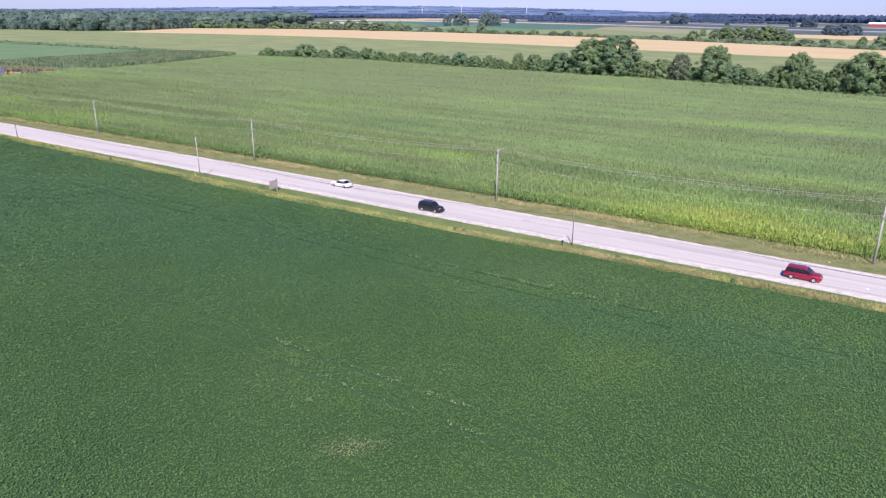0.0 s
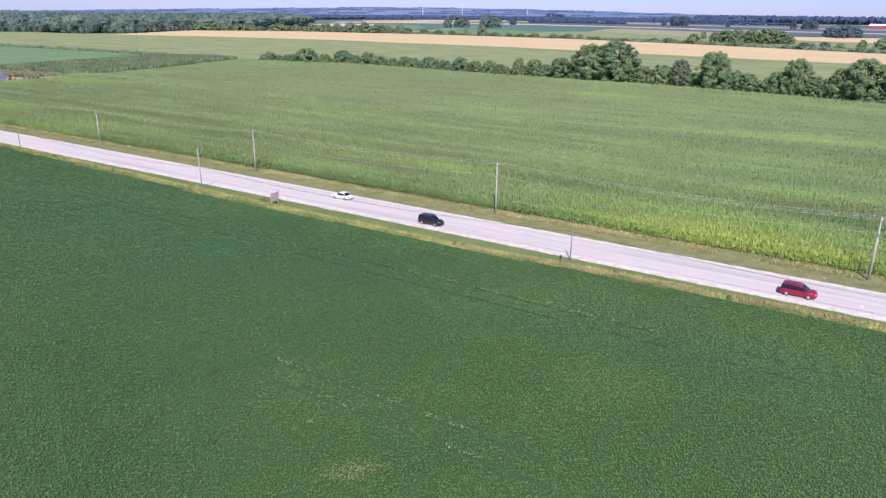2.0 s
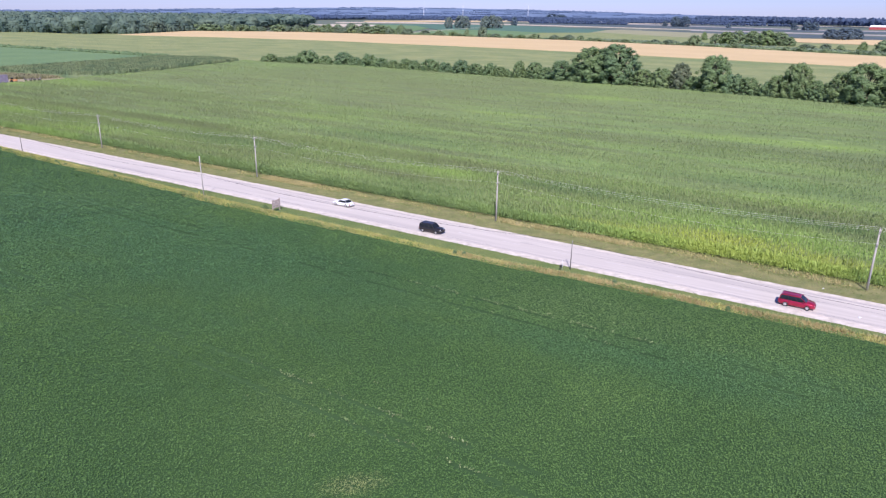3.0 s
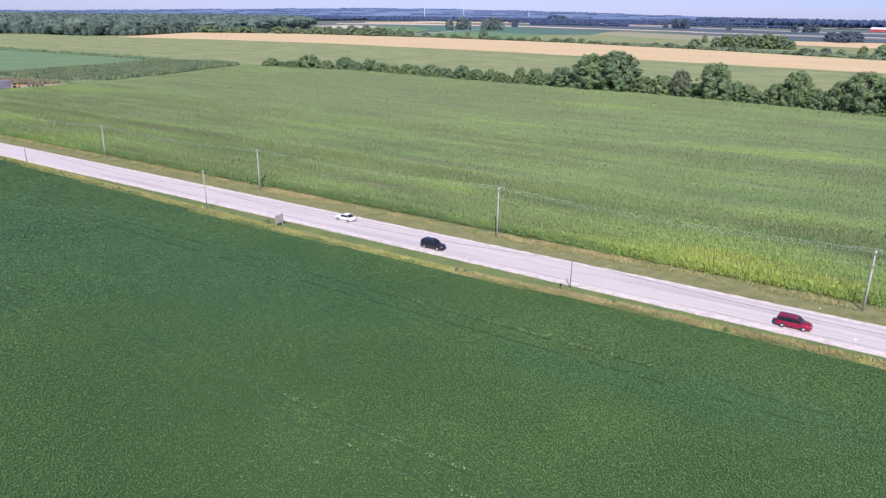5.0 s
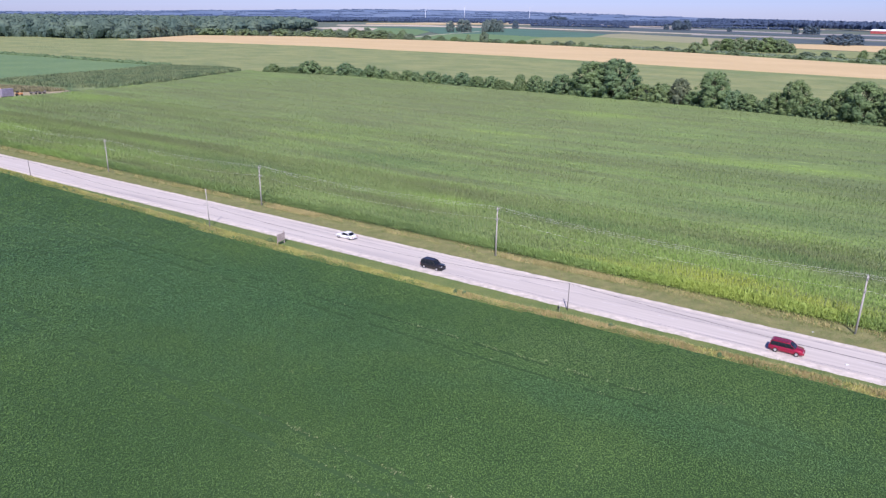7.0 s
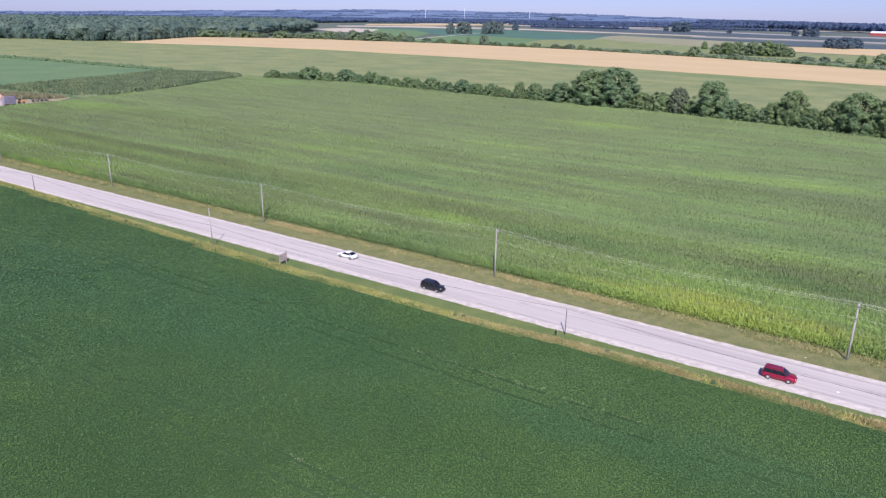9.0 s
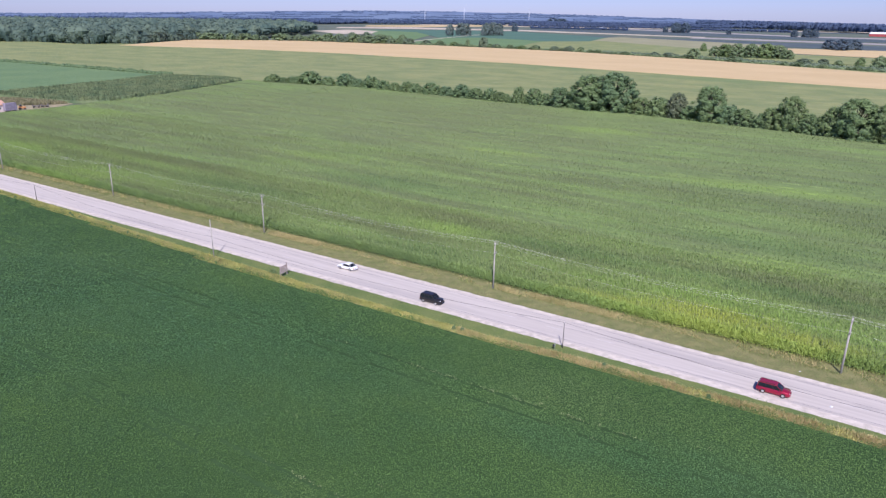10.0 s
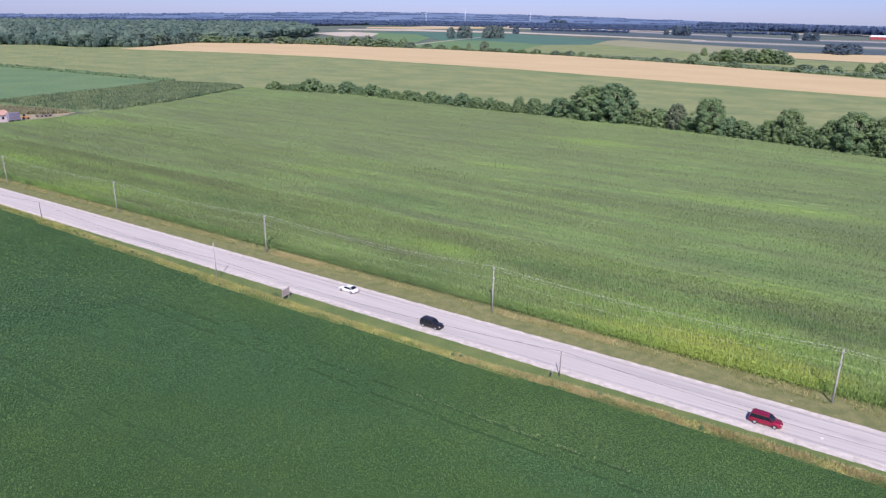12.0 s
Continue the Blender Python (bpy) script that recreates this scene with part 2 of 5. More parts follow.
BARE_SOIL = mat("bare_yard_soil", (0.28, 0.25, 0.15), (0.38, 0.32, 0.21), 3, 0.95, 0.2, 1)
ORANGE_PAINT = mat("orange_machine_paint", (0.50, 0.24, 0.10), (0.58, 0.29, 0.13), 1, 0.6)

# ---- building helpers ----
U, N = Vector((0.8407, -0.5415, 0)), Vector((0.5415, 0.8407, 0))


def at(s, c, z=0.0):
    """A place s metres along the road and c metres across from the origin's line."""
    return U * s + N * c + Vector((0, 0, z))


def mesh_ob(name, verts, faces, material, parent=None, smooth=False):
    me = bpy.data.meshes.new(name)
    me.from_pydata(verts, [], faces)
    me.materials.append(material)
    if smooth:
        me.shade_smooth()
    ob = new(name, me)
    ob.parent = parent
    return ob


def polys_ob(name, verts, size, material, parent=None):
    """Many separate faces of the same number of corners, from an array of corners."""
    verts = np.asarray(verts, dtype=np.float32).reshape(-1, 3)
    count = len(verts) // size
    me = bpy.data.meshes.new(name)
    me.vertices.add(len(verts))
    me.vertices.foreach_set("co", verts.ravel())
    me.loops.add(len(verts))
    me.loops.foreach_set("vertex_index", np.arange(len(verts), dtype=np.int32))
    me.polygons.add(count)
    me.polygons.foreach_set("loop_start", np.arange(0, len(verts), size, dtype=np.int32))
    me.update(calc_edges=True)
    me.materials.append(material)
    ob = new(name, me)
    ob.parent = parent
    return ob


def part(name, bm, material, parent=None, label="", smooth=False):
    me = bpy.data.meshes.new(name)
    bm.to_mesh(me)
    bm.free()
    me.materials.append(material)
    if smooth:
        me.shade_smooth()
    ob = new(name, me)
    ob.parent = parent
    if label:
        tagged(ob, label)
    return ob


def box(bm, size, centre, bevel=0.0, turn=None):
    made = bmesh.ops.create_cube(bm, size=1.0)["verts"]
    bmesh.ops.scale(bm, vec=size, verts=made)
    if bevel:
        edges = list({e for v in made for e in v.link_edges})
        made = list({v for f in bmesh.ops.bevel(bm, geom=edges, offset=bevel, segments=2, affect="EDGES")["faces"] for v in f.verts} | {v for v in made if v.is_valid})
    if turn:
        bmesh.ops.rotate(bm, verts=made, cent=(0, 0, 0), matrix=turn)
    bmesh.ops.translate(bm, vec=centre, verts=made)
    return made


def rod(bm, a, b, r1, r2=None, sides=8):
    a, b = Vector(a), Vector(b)
    way = b - a
    m = Matrix.Translation((a + b) / 2) @ way.to_track_quat("Z", "Y").to_matrix().to_4x4()
    bmesh.ops.create_cone(bm, cap_ends=True, segments=sides, radius1=r1, radius2=r1 if r2 is None else r2, depth=way.length, matrix=m)


def thing(name, place, label, category, group="", turn=0.0, kind=""):
    ob = new(name)
    ob.empty_display_size = 0.5
    ob.matrix_basis = Matrix.Translation(place) @ Matrix.Rotation(turn, 4, "Z")
    return tagged(ob, label, category, group, kind)


def slab(name, outline, z, material, label, depth=0.6, kind="structure"):
    """A crop or field of an outline: a top and its sides."""
    n = len(outline)
    verts = [(x, y, z) for x, y in outline] + [(x, y, z - depth) for x, y in outline]
    faces = [tuple(range(n))] + [(i, i + n, (i + 1) % n + n, (i + 1) % n) for i in range(n)]
    area = sum(outline[i][0] * outline[(i + 1) % n][1] - outline[(i + 1) % n][0] * outline[i][1] for i in range(n))
    if area < 0:
        faces = [f[::-1] for f in faces]
    return tagged(mesh_ob(name, verts, faces, material), label, "field", kind=kind)


def strip(name, s0, s1, c0, c1, z, material, label, depth=0.3, wobble=0.0, step=4.0, seed=0, line=None):
    """A band along the road, with slightly ragged edges."""
    k = int((s1 - s0) / step) + 1
    rng = np.random.default_rng(seed)
    side = [], []
    for i in range(k):
        s = s0 + (s1 - s0) * i / (k - 1)
        for edge, c in zip(side, (c0, c1)):
            p = at(s, c + wobble * rng.uniform(-1, 1) + (line(s) if line else 0))
            edge.append((p.x, p.y))
    verts = [(x, y, z) for x, y in side[0] + side[1]] + [(x, y, z - depth) for x, y in side[0] + side[1]]
    faces = [(i, i + 1, k + i + 1, k + i) for i in range(k - 1)]
    faces += [(2 * k + i, 2 * k + i + 1, i + 1, i) for i in range(k - 1)]
    faces += [(k + i, k + i + 1, 3 * k + i + 1, 3 * k + i) for i in range(k - 1)]
    return tagged(mesh_ob(name, verts, faces, material), label, kind="structure")


def inside(px, py, outline):
    """Which of the points lie within the outline."""
    hit = np.zeros(len(px), bool)
    for (x0, y0), (x1, y1) in zip(outline, outline[1:] + outline[:1]):
        cross = (y0 > py) != (y1 > py)
        hit ^= cross & (px < (x1 - x0) * (py - y0) / ((y1 - y0) or 1e-9) + x0)
    return hit


def leaf_quads(centres, size, rng, up=0.5, spread=None, loose=0.45):
    """A leaf-shaped face at each centre: facing at random, leaning upwards by up."""
    k = len(centres)
    nrm = rng.normal(size=(k, 3))
    nrm[:, 2] = np.abs(nrm[:, 2]) + up
    if spread is not None:
        nrm = nrm * loose + spread * 2.0
    nrm /= np.linalg.norm(nrm, axis=1)[:, None]
    a = np.cross(nrm, rng.normal(size=(k, 3)))
    a /= np.linalg.norm(a, axis=1)[:, None] + 1e-9
    b = np.cross(nrm, a)
    ln = (size * rng.uniform(0.7, 1.3, k))[:, None]
    wd = ln * rng.uniform(0.5, 0.8, k)[:, None]
    return np.stack([centres - a * ln, centres - b * wd, centres + a * ln, centres + b * wd], axis=1)


def cores(centres, radii):
    """A low-poly egg at each centre: the leafy mass that lies under the outer leaves of a crown."""
    rings = []
    for phi in (-50, 14, 78):
        p = radians(phi)
        rings.append([(math.cos(p) * math.cos(k * math.pi / 3), math.cos(p) * math.sin(k * math.pi / 3), math.sin(p)) for k in range(6)])
    unit = np.array([(a[k], a[(k + 1) % 6], b[(k + 1) % 6], b[k]) for a, b in zip(rings, rings[1:]) for k in range(6)])
    return (centres[:, None, None, :] + unit[None] * radii[:, None, None, :]).reshape(-1, 4, 3)


# ---- ground, road and verges ----
# the soybean field's edge: along and across the road
EDGE_S = (-420, -220, -170, -128, -95, -58, -47, -30, -10, 140)
EDGE_C = (92.0, 89.4, 87.3, 86.0, 85.6, 85.5, 86.7, 87.3, 87.8, 88.3)


def soy_edge(s):
    return np.interp(s, EDGE_S, EDGE_C)


FAR = 5200
tagged(mesh_ob("ground", [(-FAR, -FAR, -0.25), (FAR, -FAR, -0.25), (FAR, FAR, -0.25), (-FAR, FAR, -0.25)], [(0, 1, 2, 3)], GROUND), "flat farmland of mixed dull green and brown", "ground", kind="structure")
tagged(strip("road_shoulder_near", -1500, 500, 93.0, 94.9, 0.0, GRAVEL, "pale gravel shoulder of the country road", wobble=0.12, step=1.5, seed=1), category="road")
tagged(strip("road_shoulder_far", -1500, 500, 103.0, 104.4, 0.0, GRAVEL, "pale gravel shoulder beside the corn verge", wobble=0.12, step=1.5, seed=2), category="road")
tagged(strip("road", -1500, 500, 94.6, 103.3, 0.03, ASPHALT, "straight two-lane road of bleached grey-lilac asphalt", wobble=0.05, step=2, seed=3), category="road")
tagged(strip("verge_near", -1500, 500, 84.5, 93.1, -0.03, GREEN_TURF, "green and straw-coloured grass verge beside the soybeans", step=10), category="verge")
tagged(strip("verge_dry", -400, 130, -1.0, 2.9, 0.0, STRAW_TURF, "straw-coloured strip of dry verge along the soybeans", wobble=0.3, step=1.5, seed=4, line=soy_edge), category="verge")
tagged(strip("verge_far", -1500, 500, 104.3, 113.0, -0.03, TURF, "mown brownish grass verge under the power line", step=10), category="verge")


def seal_line(c, s0, s1, width, material, seed, name, label, sway=0.25):
    rng = np.random.default_rng(seed)
    k = int((s1 - s0) / 2.0)
    verts, drift = [], 0.0
    for i in range(k + 1):
        s = s0 + (s1 - s0) * i / k
        drift = 0.93 * drift + rng.uniform(-1, 1) * sway * 0.2
        w = width * rng.uniform(0.5, 1.2) / 2
        for d in (-w, w):
            verts.append(tuple(at(s, c + drift + d, 0.035)))
    faces = [(2 * i, 2 * i + 2, 2 * i + 3, 2 * i + 1) for i in range(k)]
    return tagged(mesh_ob(name, verts, faces, material), label, "road", kind="structure")


for s, c, r, squash in ((-135, 102.3, 5, 0.12), (-59, 100.3, 1.2, 0.5), (-10, 102.8, 2.0, 0.3), (-2, 99.6, 2.5, 0.4), (-52, 94.9, 3.5, 0.15), (-170, 96.5, 16, 0.07), (-30, 100.8, 22, 0.05), (-85, 96.2, 26, 0.05)):
    p = at(s, c)
    patch(ASPHALT, p.x, p.y, r, (0.34, 0.31, 0.30), 0.4, ROAD_TURN, squash)
seal_line(102.55, -260, 60, 0.07, SEAL, 15, "road_seam", "thin dark crack along the asphalt's edge", 0.15)
seal_line(95.3, -120, 60, 0.06, SEAL, 16, "road_seam", "thin dark crack along the asphalt's edge", 0.15)
seal_line(96.0, -200, -110, 0.09, SEAL, 12, "road_seam", "thin dark tar crack along a lane")
seal_line(101.2, -150, -90, 0.08, SEAL, 13, "road_seam", "thin dark tar crack along a lane")
seal_line(99.9, -60, 30, 0.08, SEAL, 14, "road_seam", "thin dark tar crack along a lane")
for i in range(46):
    s = -387.5 + 9.6 * i
    bm = bmesh.new()
    box(bm, (3.4, 0.14, 0.006), (0, 0, 0.0365))
    dash = part("road_dash", bm, ROAD_PAINT)
    dash.matrix_basis = Matrix.Translation(at(s, 98.7)) @ Matrix.Rotation(ROAD_TURN, 4, "Z")
    tagged(dash, "worn pale dash of the road's centre line", "road marking", "road dashes", "structure")


def grass(name, s0, s1, c0, c1, count, high, material, label, seed, lean=0.35, patchy=0.0, line=None):
    rng = np.random.default_rng(seed)
    s, c = rng.uniform(s0, s1, count), rng.uniform(c0, c1, count)
    if line:
        c = c + line(s)
    if patchy:
        keep = np.sin(s * 0.21 + 3 * np.sin(s * 0.053)) + np.sin(s * 0.67 + c) + rng.normal(0, 0.6, count) > patchy - 1
        s, c = s[keep], c[keep]
    k = len(s)
    base = np.stack([s * U.x + c * N.x, s * U.y + c * N.y, np.full(k, -0.05)], 1)
    h = high * rng.uniform(0.5, 1.2, k)
    turn = rng.uniform(0, 2 * np.pi, k)
    w = 0.065 * rng.uniform(0.6, 1.6, k) * (0.5 + high)
    side = np.stack([np.cos(turn) * w, np.sin(turn) * w, 0 * w], 1)
    tip = base + np.stack([rng.normal(0, lean, k) * h, rng.normal(0, lean, k) * h, h], 1)
    return tagged(polys_ob(name, np.stack([base - side, base + side, tip + side * 0.3], 1), 3, material), label, "grass", kind="stuff")


grass("verge_grass", -300, 60, 89.2, 93.2, 26000, 0.20, GREEN_BLADE, "short green verge grass with straw tips", 21)
grass("tall_grass", -64, 60, 0.2, 3.2, 16000, 0.45, YELLOW_BLADE, "yellow-green grass along the soybeans", 22, line=soy_edge)
grass("tall_grass", -66, 60, 0.5, 3.4, 26000, 0.55, DRY_BLADE, "tall dry straw-coloured grass along the soybeans", 29, patchy=0.1, line=soy_edge)
grass("tall_grass", -66, 60, 0.6, 2.8, 12000, 0.6, RUST_BLADE, "rust-brown seed heads of tall dry grass", 20, patchy=0.7, line=soy_edge)
grass("tall_grass", -210, -56, 0.2, 3.3, 46000, 0.5, YELLOW_BLADE, "tall yellow-green grass along the soybeans", 27, line=soy_edge)
grass("tall_grass", -210, -56, 0.4, 3.0, 16000, 0.55, DRY_BLADE, "tufts of dry grass along the soybeans", 28, patchy=0.9, line=soy_edge)
grass("tall_grass", -320, -190, 0.2, 3.4, 34000, 0.5, YELLOW_BLADE, "tall dry yellow grass along the soybeans", 26, line=soy_edge)
grass("weeds", -300, 60, 0.0, 2.6, 16000, 0.7, GRASS_BLADE, "green weeds among the dry grass", 23, patchy=0.9, line=soy_edge)
grass("tall_grass", -300, 60, 108.4, 111.9, 22000, 0.36, GRASS_BLADE, "yellowish grass at the foot of the corn", 24, patchy=0.3)
grass("tall_grass", -300, 60, 109.2, 111.8, 20000, 0.42, DRY_BLADE, "dry straw-coloured grass at the foot of the corn", 19, patchy=0.85)
grass("tall_grass", -136, -119, 108.6, 111.6, 3200, 0.55, DRY_BLADE, "patch of pale dry grass beside a utility pole", 17)
grass("tall_grass", -70, -44, 108.9, 111.6, 3200, 0.5, DRY_BLADE, "patch of pale dry grass at the foot of the corn", 16, patchy=0.3)
grass("verge_grass", -300, 60, 104.5, 109.5, 60000, 0.14, GRASS_BLADE, "short mown grass on the far verge", 25)

# ---- crops ----
def canopy(name, outline, z, cell_s, cell_c, rough, rows, material, label, seed, pick=None):
    """An uneven crop canopy laid out along the rows and cut to the outline cell by cell. rows: how much row differs from row."""
    ps = [(x * U.x + y * U.y, x * N.x + y * N.y) for x, y in outline]
    ss = np.arange(min(p[0] for p in ps), max(p[0] for p in ps) + cell_s, cell_s)
    cs = np.arange(min(p[1] for p in ps), max(p[1] for p in ps) + cell_c, cell_c)
    gs, gc = np.meshgrid(ss, cs, indexing="ij")
    rng = np.random.default_rng(seed)
    slow = rng.normal(0, 1, (len(ss) // 12 + 2, len(cs)))
    at_row = np.linspace(0, slow.shape[0] - 1.001, len(ss))
    i0 = at_row.astype(int)
    mixed = slow[i0] * (1 - (at_row - i0))[:, None] + slow[i0 + 1] * (at_row - i0)[:, None]
    gz = z + rows * mixed + rng.normal(0, rough, gs.shape)
    gx, gy = gs * U.x + gc * N.x, gs * U.y + gc * N.y
    mx, my = (gx[:-1, :-1] + gx[1:, 1:]) / 2, (gy[:-1, :-1] + gy[1:, 1:]) / 2
    keep = inside(mx.ravel(), my.ravel(), outline).reshape(mx.shape)
    if pick:
        keep &= pick(mx, my)
    idx = np.arange(gx.size).reshape(gx.shape)
    quads = np.stack([idx[:-1, :-1], idx[1:, :-1], idx[1:, 1:], idx[:-1, 1:]], -1)[keep]
    used, inv = np.unique(quads, return_inverse=True)
    verts = np.stack([gx.ravel()[used], gy.ravel()[used], gz.ravel()[used]], 1)
    return tagged(mesh_ob(name, verts.tolist(), inv.reshape(-1, 4).tolist(), material), label, "field", kind="structure")


def flat(p):
    return (p.x, p.y)


SOY_LINE = [flat(at(s, c)) for s, c in zip(EDGE_S, EDGE_C)] + [flat(at(140, -60)), flat(at(-420, -60))]


def near_soy(x, y):
    return (np.abs(x + 9) < 0.72 * (y + 8) + 4) & (y > 30) & (np.hypot(x + 9, y + 5) < 128)


canopy("soybean_field", SOY_LINE, 0.48, 0.60, 0.60, 0.010, 0.006, SOY_UNDER_SHADE, "dense dark green soybean canopy beside the road", 31, near_soy)
canopy("soybean_field", SOY_LINE, 0.30, 4.0, 1.4, 0.05, 0.02, SOY_UNDER_SHADE, "dense dark green soybean canopy away from the road", 30)


# Wheel tracks of the sprayer, in pairs along the rows, and the pale weeds that grow in them: place across, from, to.
GAPS = [(68.2, -240, 40), (71.5, -240, 40), (37.0, -120, 20), (40.3, -150, 20)]
WEEDS = [(71.6, -64, -26, 8.0), (68.4, -50, -20, 1.6), (74.4, -44, -18, 1.6), (80.3, -60, -30, 1.0), (71.4, -80, -64, 1.5), (40.5, -64, -34, 5.0), (37.2, -52, -30, 4.5), (50.0, -80, -64, 1.2), (44.6, -56, -40, 0.8)]


def soy_plants(seed):
    """Rows of soybean plants, each a small clump of broad leaves, with thin wheel gaps along the rows."""
    rng = np.random.default_rng(seed)
    out = []
    for d0, d1, pitch in ((0, 80, 0.195), (80, 110, 0.24), (110, 150, 0.32), (150, 330, 0.46)):
        gs, gc = np.meshgrid(np.arange(-330, 90, pitch), np.arange(-12, 92, pitch), indexing="ij")
        s = (gs + rng.uniform(-0.42, 0.42, gs.shape) * pitch).ravel()
        c = (gc + rng.uniform(-0.42, 0.42, gs.shape) * pitch).ravel()
        px, py = s * U.x + c * N.x, s * U.y + c * N.y
        far = np.hypot(px + 9, py + 5)
        keep = (far >= d0) & (far < d1) & (np.abs(px + 9) < 0.70 * (py + 8) + 4) & (py > 33)
        for gap, s0, s1 in GAPS:
            keep &= ~((np.abs(c - gap - 0.12 * np.sin(s * 0.11 + gap)) < 0.29) & (s > s0) & (s < s1) & (np.sin(s * 0.9 + gap) + np.sin(s * 0.37) + np.sin(s * 0.083) > -0.7))
        px, py = px[keep], py[keep]
        along = px * U.x + py * U.y
        creep = 0.55 * np.sin(along * 0.31) + 0.45 * np.sin(along * 0.83 + 1) + rng.normal(0, 0.35, len(px)) + 0.6
        ok = inside(px - creep * N.x, py - creep * N.y, SOY_LINE)
        px, py = px[ok], py[ok]
        tall = rng.uniform(0.64, 0.77, len(px))
        big = pitch / 0.23
        for i in range(3 if d1 < 200 else 2):
            r, a = rng.uniform(0.02, 0.16, len(px)) * big, rng.uniform(0, 2 * np.pi, len(px))
            cen = np.stack([px + r * np.cos(a), py + r * np.sin(a), tall - rng.uniform(0, 0.12, len(px))], 1)
            out.append(leaf_quads(cen, 0.086 * big, rng, up=1.9 if d1 < 100 else 2.6 if d1 < 200 else 3.2))
    return tagged(polys_ob("soybean_plants", np.concatenate(out), 4, SOY_LEAF), "leafy dark green soybean plants in close rows", "crop", kind="stuff")


soy_plants(32)
for m in (SOY_LEAF,):
    patch(m, -40, 60, 46, (0.075, 0.152, 0.042), 0.75, 0.4, 0.9)
    patch(m, -10, 42, 26, (0.080, 0.158, 0.042), 0.6, 0.0, 0.6)
    patch(m, 22, 50, 20, (0.082, 0.160, 0.044), 0.5, 0.0, 0.6)
    patch(m, -17, 46.5, 3.4, (0.30, 0.32, 0.13), 0.6, 0.2, 0.5)
    patch(m, -26, 60, 5, (0.14, 0.22, 0.07), 0.4, 0.2, 1.6)
    patch(m, 6, 74, 16, (0.075, 0.190, 0.095), 0.35, ROAD_TURN, 0.35)
    patch(m, -90, 120, 70, (0.080, 0.176, 0.074), 0.7, ROAD_TURN, 0.5)
    patch(m, -42, 104, 48, (0.080, 0.178, 0.070), 0.7, ROAD_TURN, 0.4)
    patch(m, 10, 86, 22, (0.150, 0.240, 0.076), 0.7, ROAD_TURN, 0.4)
    patch(m, 25, 66, 18, (0.075, 0.190, 0.095), 0.35, ROAD_TURN, 0.5)


def pale_weeds(seed):
    """Thin dotted lines of pale yellow weeds along a few crop rows, and a few strays."""
    rng = np.random.default_rng(seed)
    s, c = [], []
    for row, s0, s1, thick in WEEDS:
        k = int((s1 - s0) * thick)
        s.append(rng.uniform(s0, s1, k))
        c.append(row + rng.normal(0, 0.13, k))
    s.append(rng.uniform(-120, 10, 60))
    c.append(rng.uniform(35, 84, 60))
    s, c = np.concatenate(s), np.concatenate(c)
    keep = rng.random(len(s)) < 0.55 + 0.45 * np.sin(s * 0.9 + c)
    # three thick tufts that stand alone
    s = np.concatenate([s[keep], np.repeat([-41.4, -32.3, -47.5], 14) + rng.normal(0, 0.16, 42)])
    c = np.concatenate([c[keep], np.repeat([72.4, 71.8, 33.2], 14) + rng.normal(0, 0.16, 42)])
    cen = np.stack([s * U.x + c * N.x, s * U.y + c * N.y, rng.uniform(0.72, 0.86, len(s))], 1)
    return tagged(polys_ob("weeds", leaf_quads(np.repeat(cen, 2, 0) + rng.normal(0, 0.07, (2 * len(s), 3)), 0.085, rng, up=1.0), 4, PALE_WEED), "pale yellowish weeds dotted along the soybean rows", "weed", kind="stuff")


pale_weeds(38)

CORN = [flat(at(-490, 111.2)), (-300, 352), (-262, 356), (-243, 368), (-229, 390), (-197, 468), (-172, 572), (-152, 554), (-84, 528), (28, 440), (90, 400), (120, 368), (152, 337), (176, 311), (250, 235), (290, 200), flat(at(150, 111.2))]
INNER = [flat(at(-490, 113.2)), (-300, 353), (-262, 357), (-243, 369), (-229, 391), (-197, 469), (-172, 572), (-152, 554), (-84, 528), (28, 440), (90, 400), (120, 368), (152, 337), (176, 311), (250, 235), (290, 200), flat(at(150, 113.2))]
canopy("corn_field", INNER, 1.56, 4.0, 0.76, 0.06, 0.09, CORN_UNDER_SHADE, "wide green corn field with paler and darker streaks", 33)
edge = [at(-490 + 2.0 * i, 113.4 + 0.15 * math.sin(i * 1.7)) for i in range(321)]
mesh_ob("corn_field_edge", [(p.x, p.y, z) for p in edge for z in (-0.1, 1.75)], [(2 * i, 2 * i + 2, 2 * i + 3, 2 * i + 1) for i in range(320)], CORN_LEAF)
tagged(bpy.data.objects["corn_field_edge"], "dense leafy wall of the corn field's edge", "field", kind="structure")


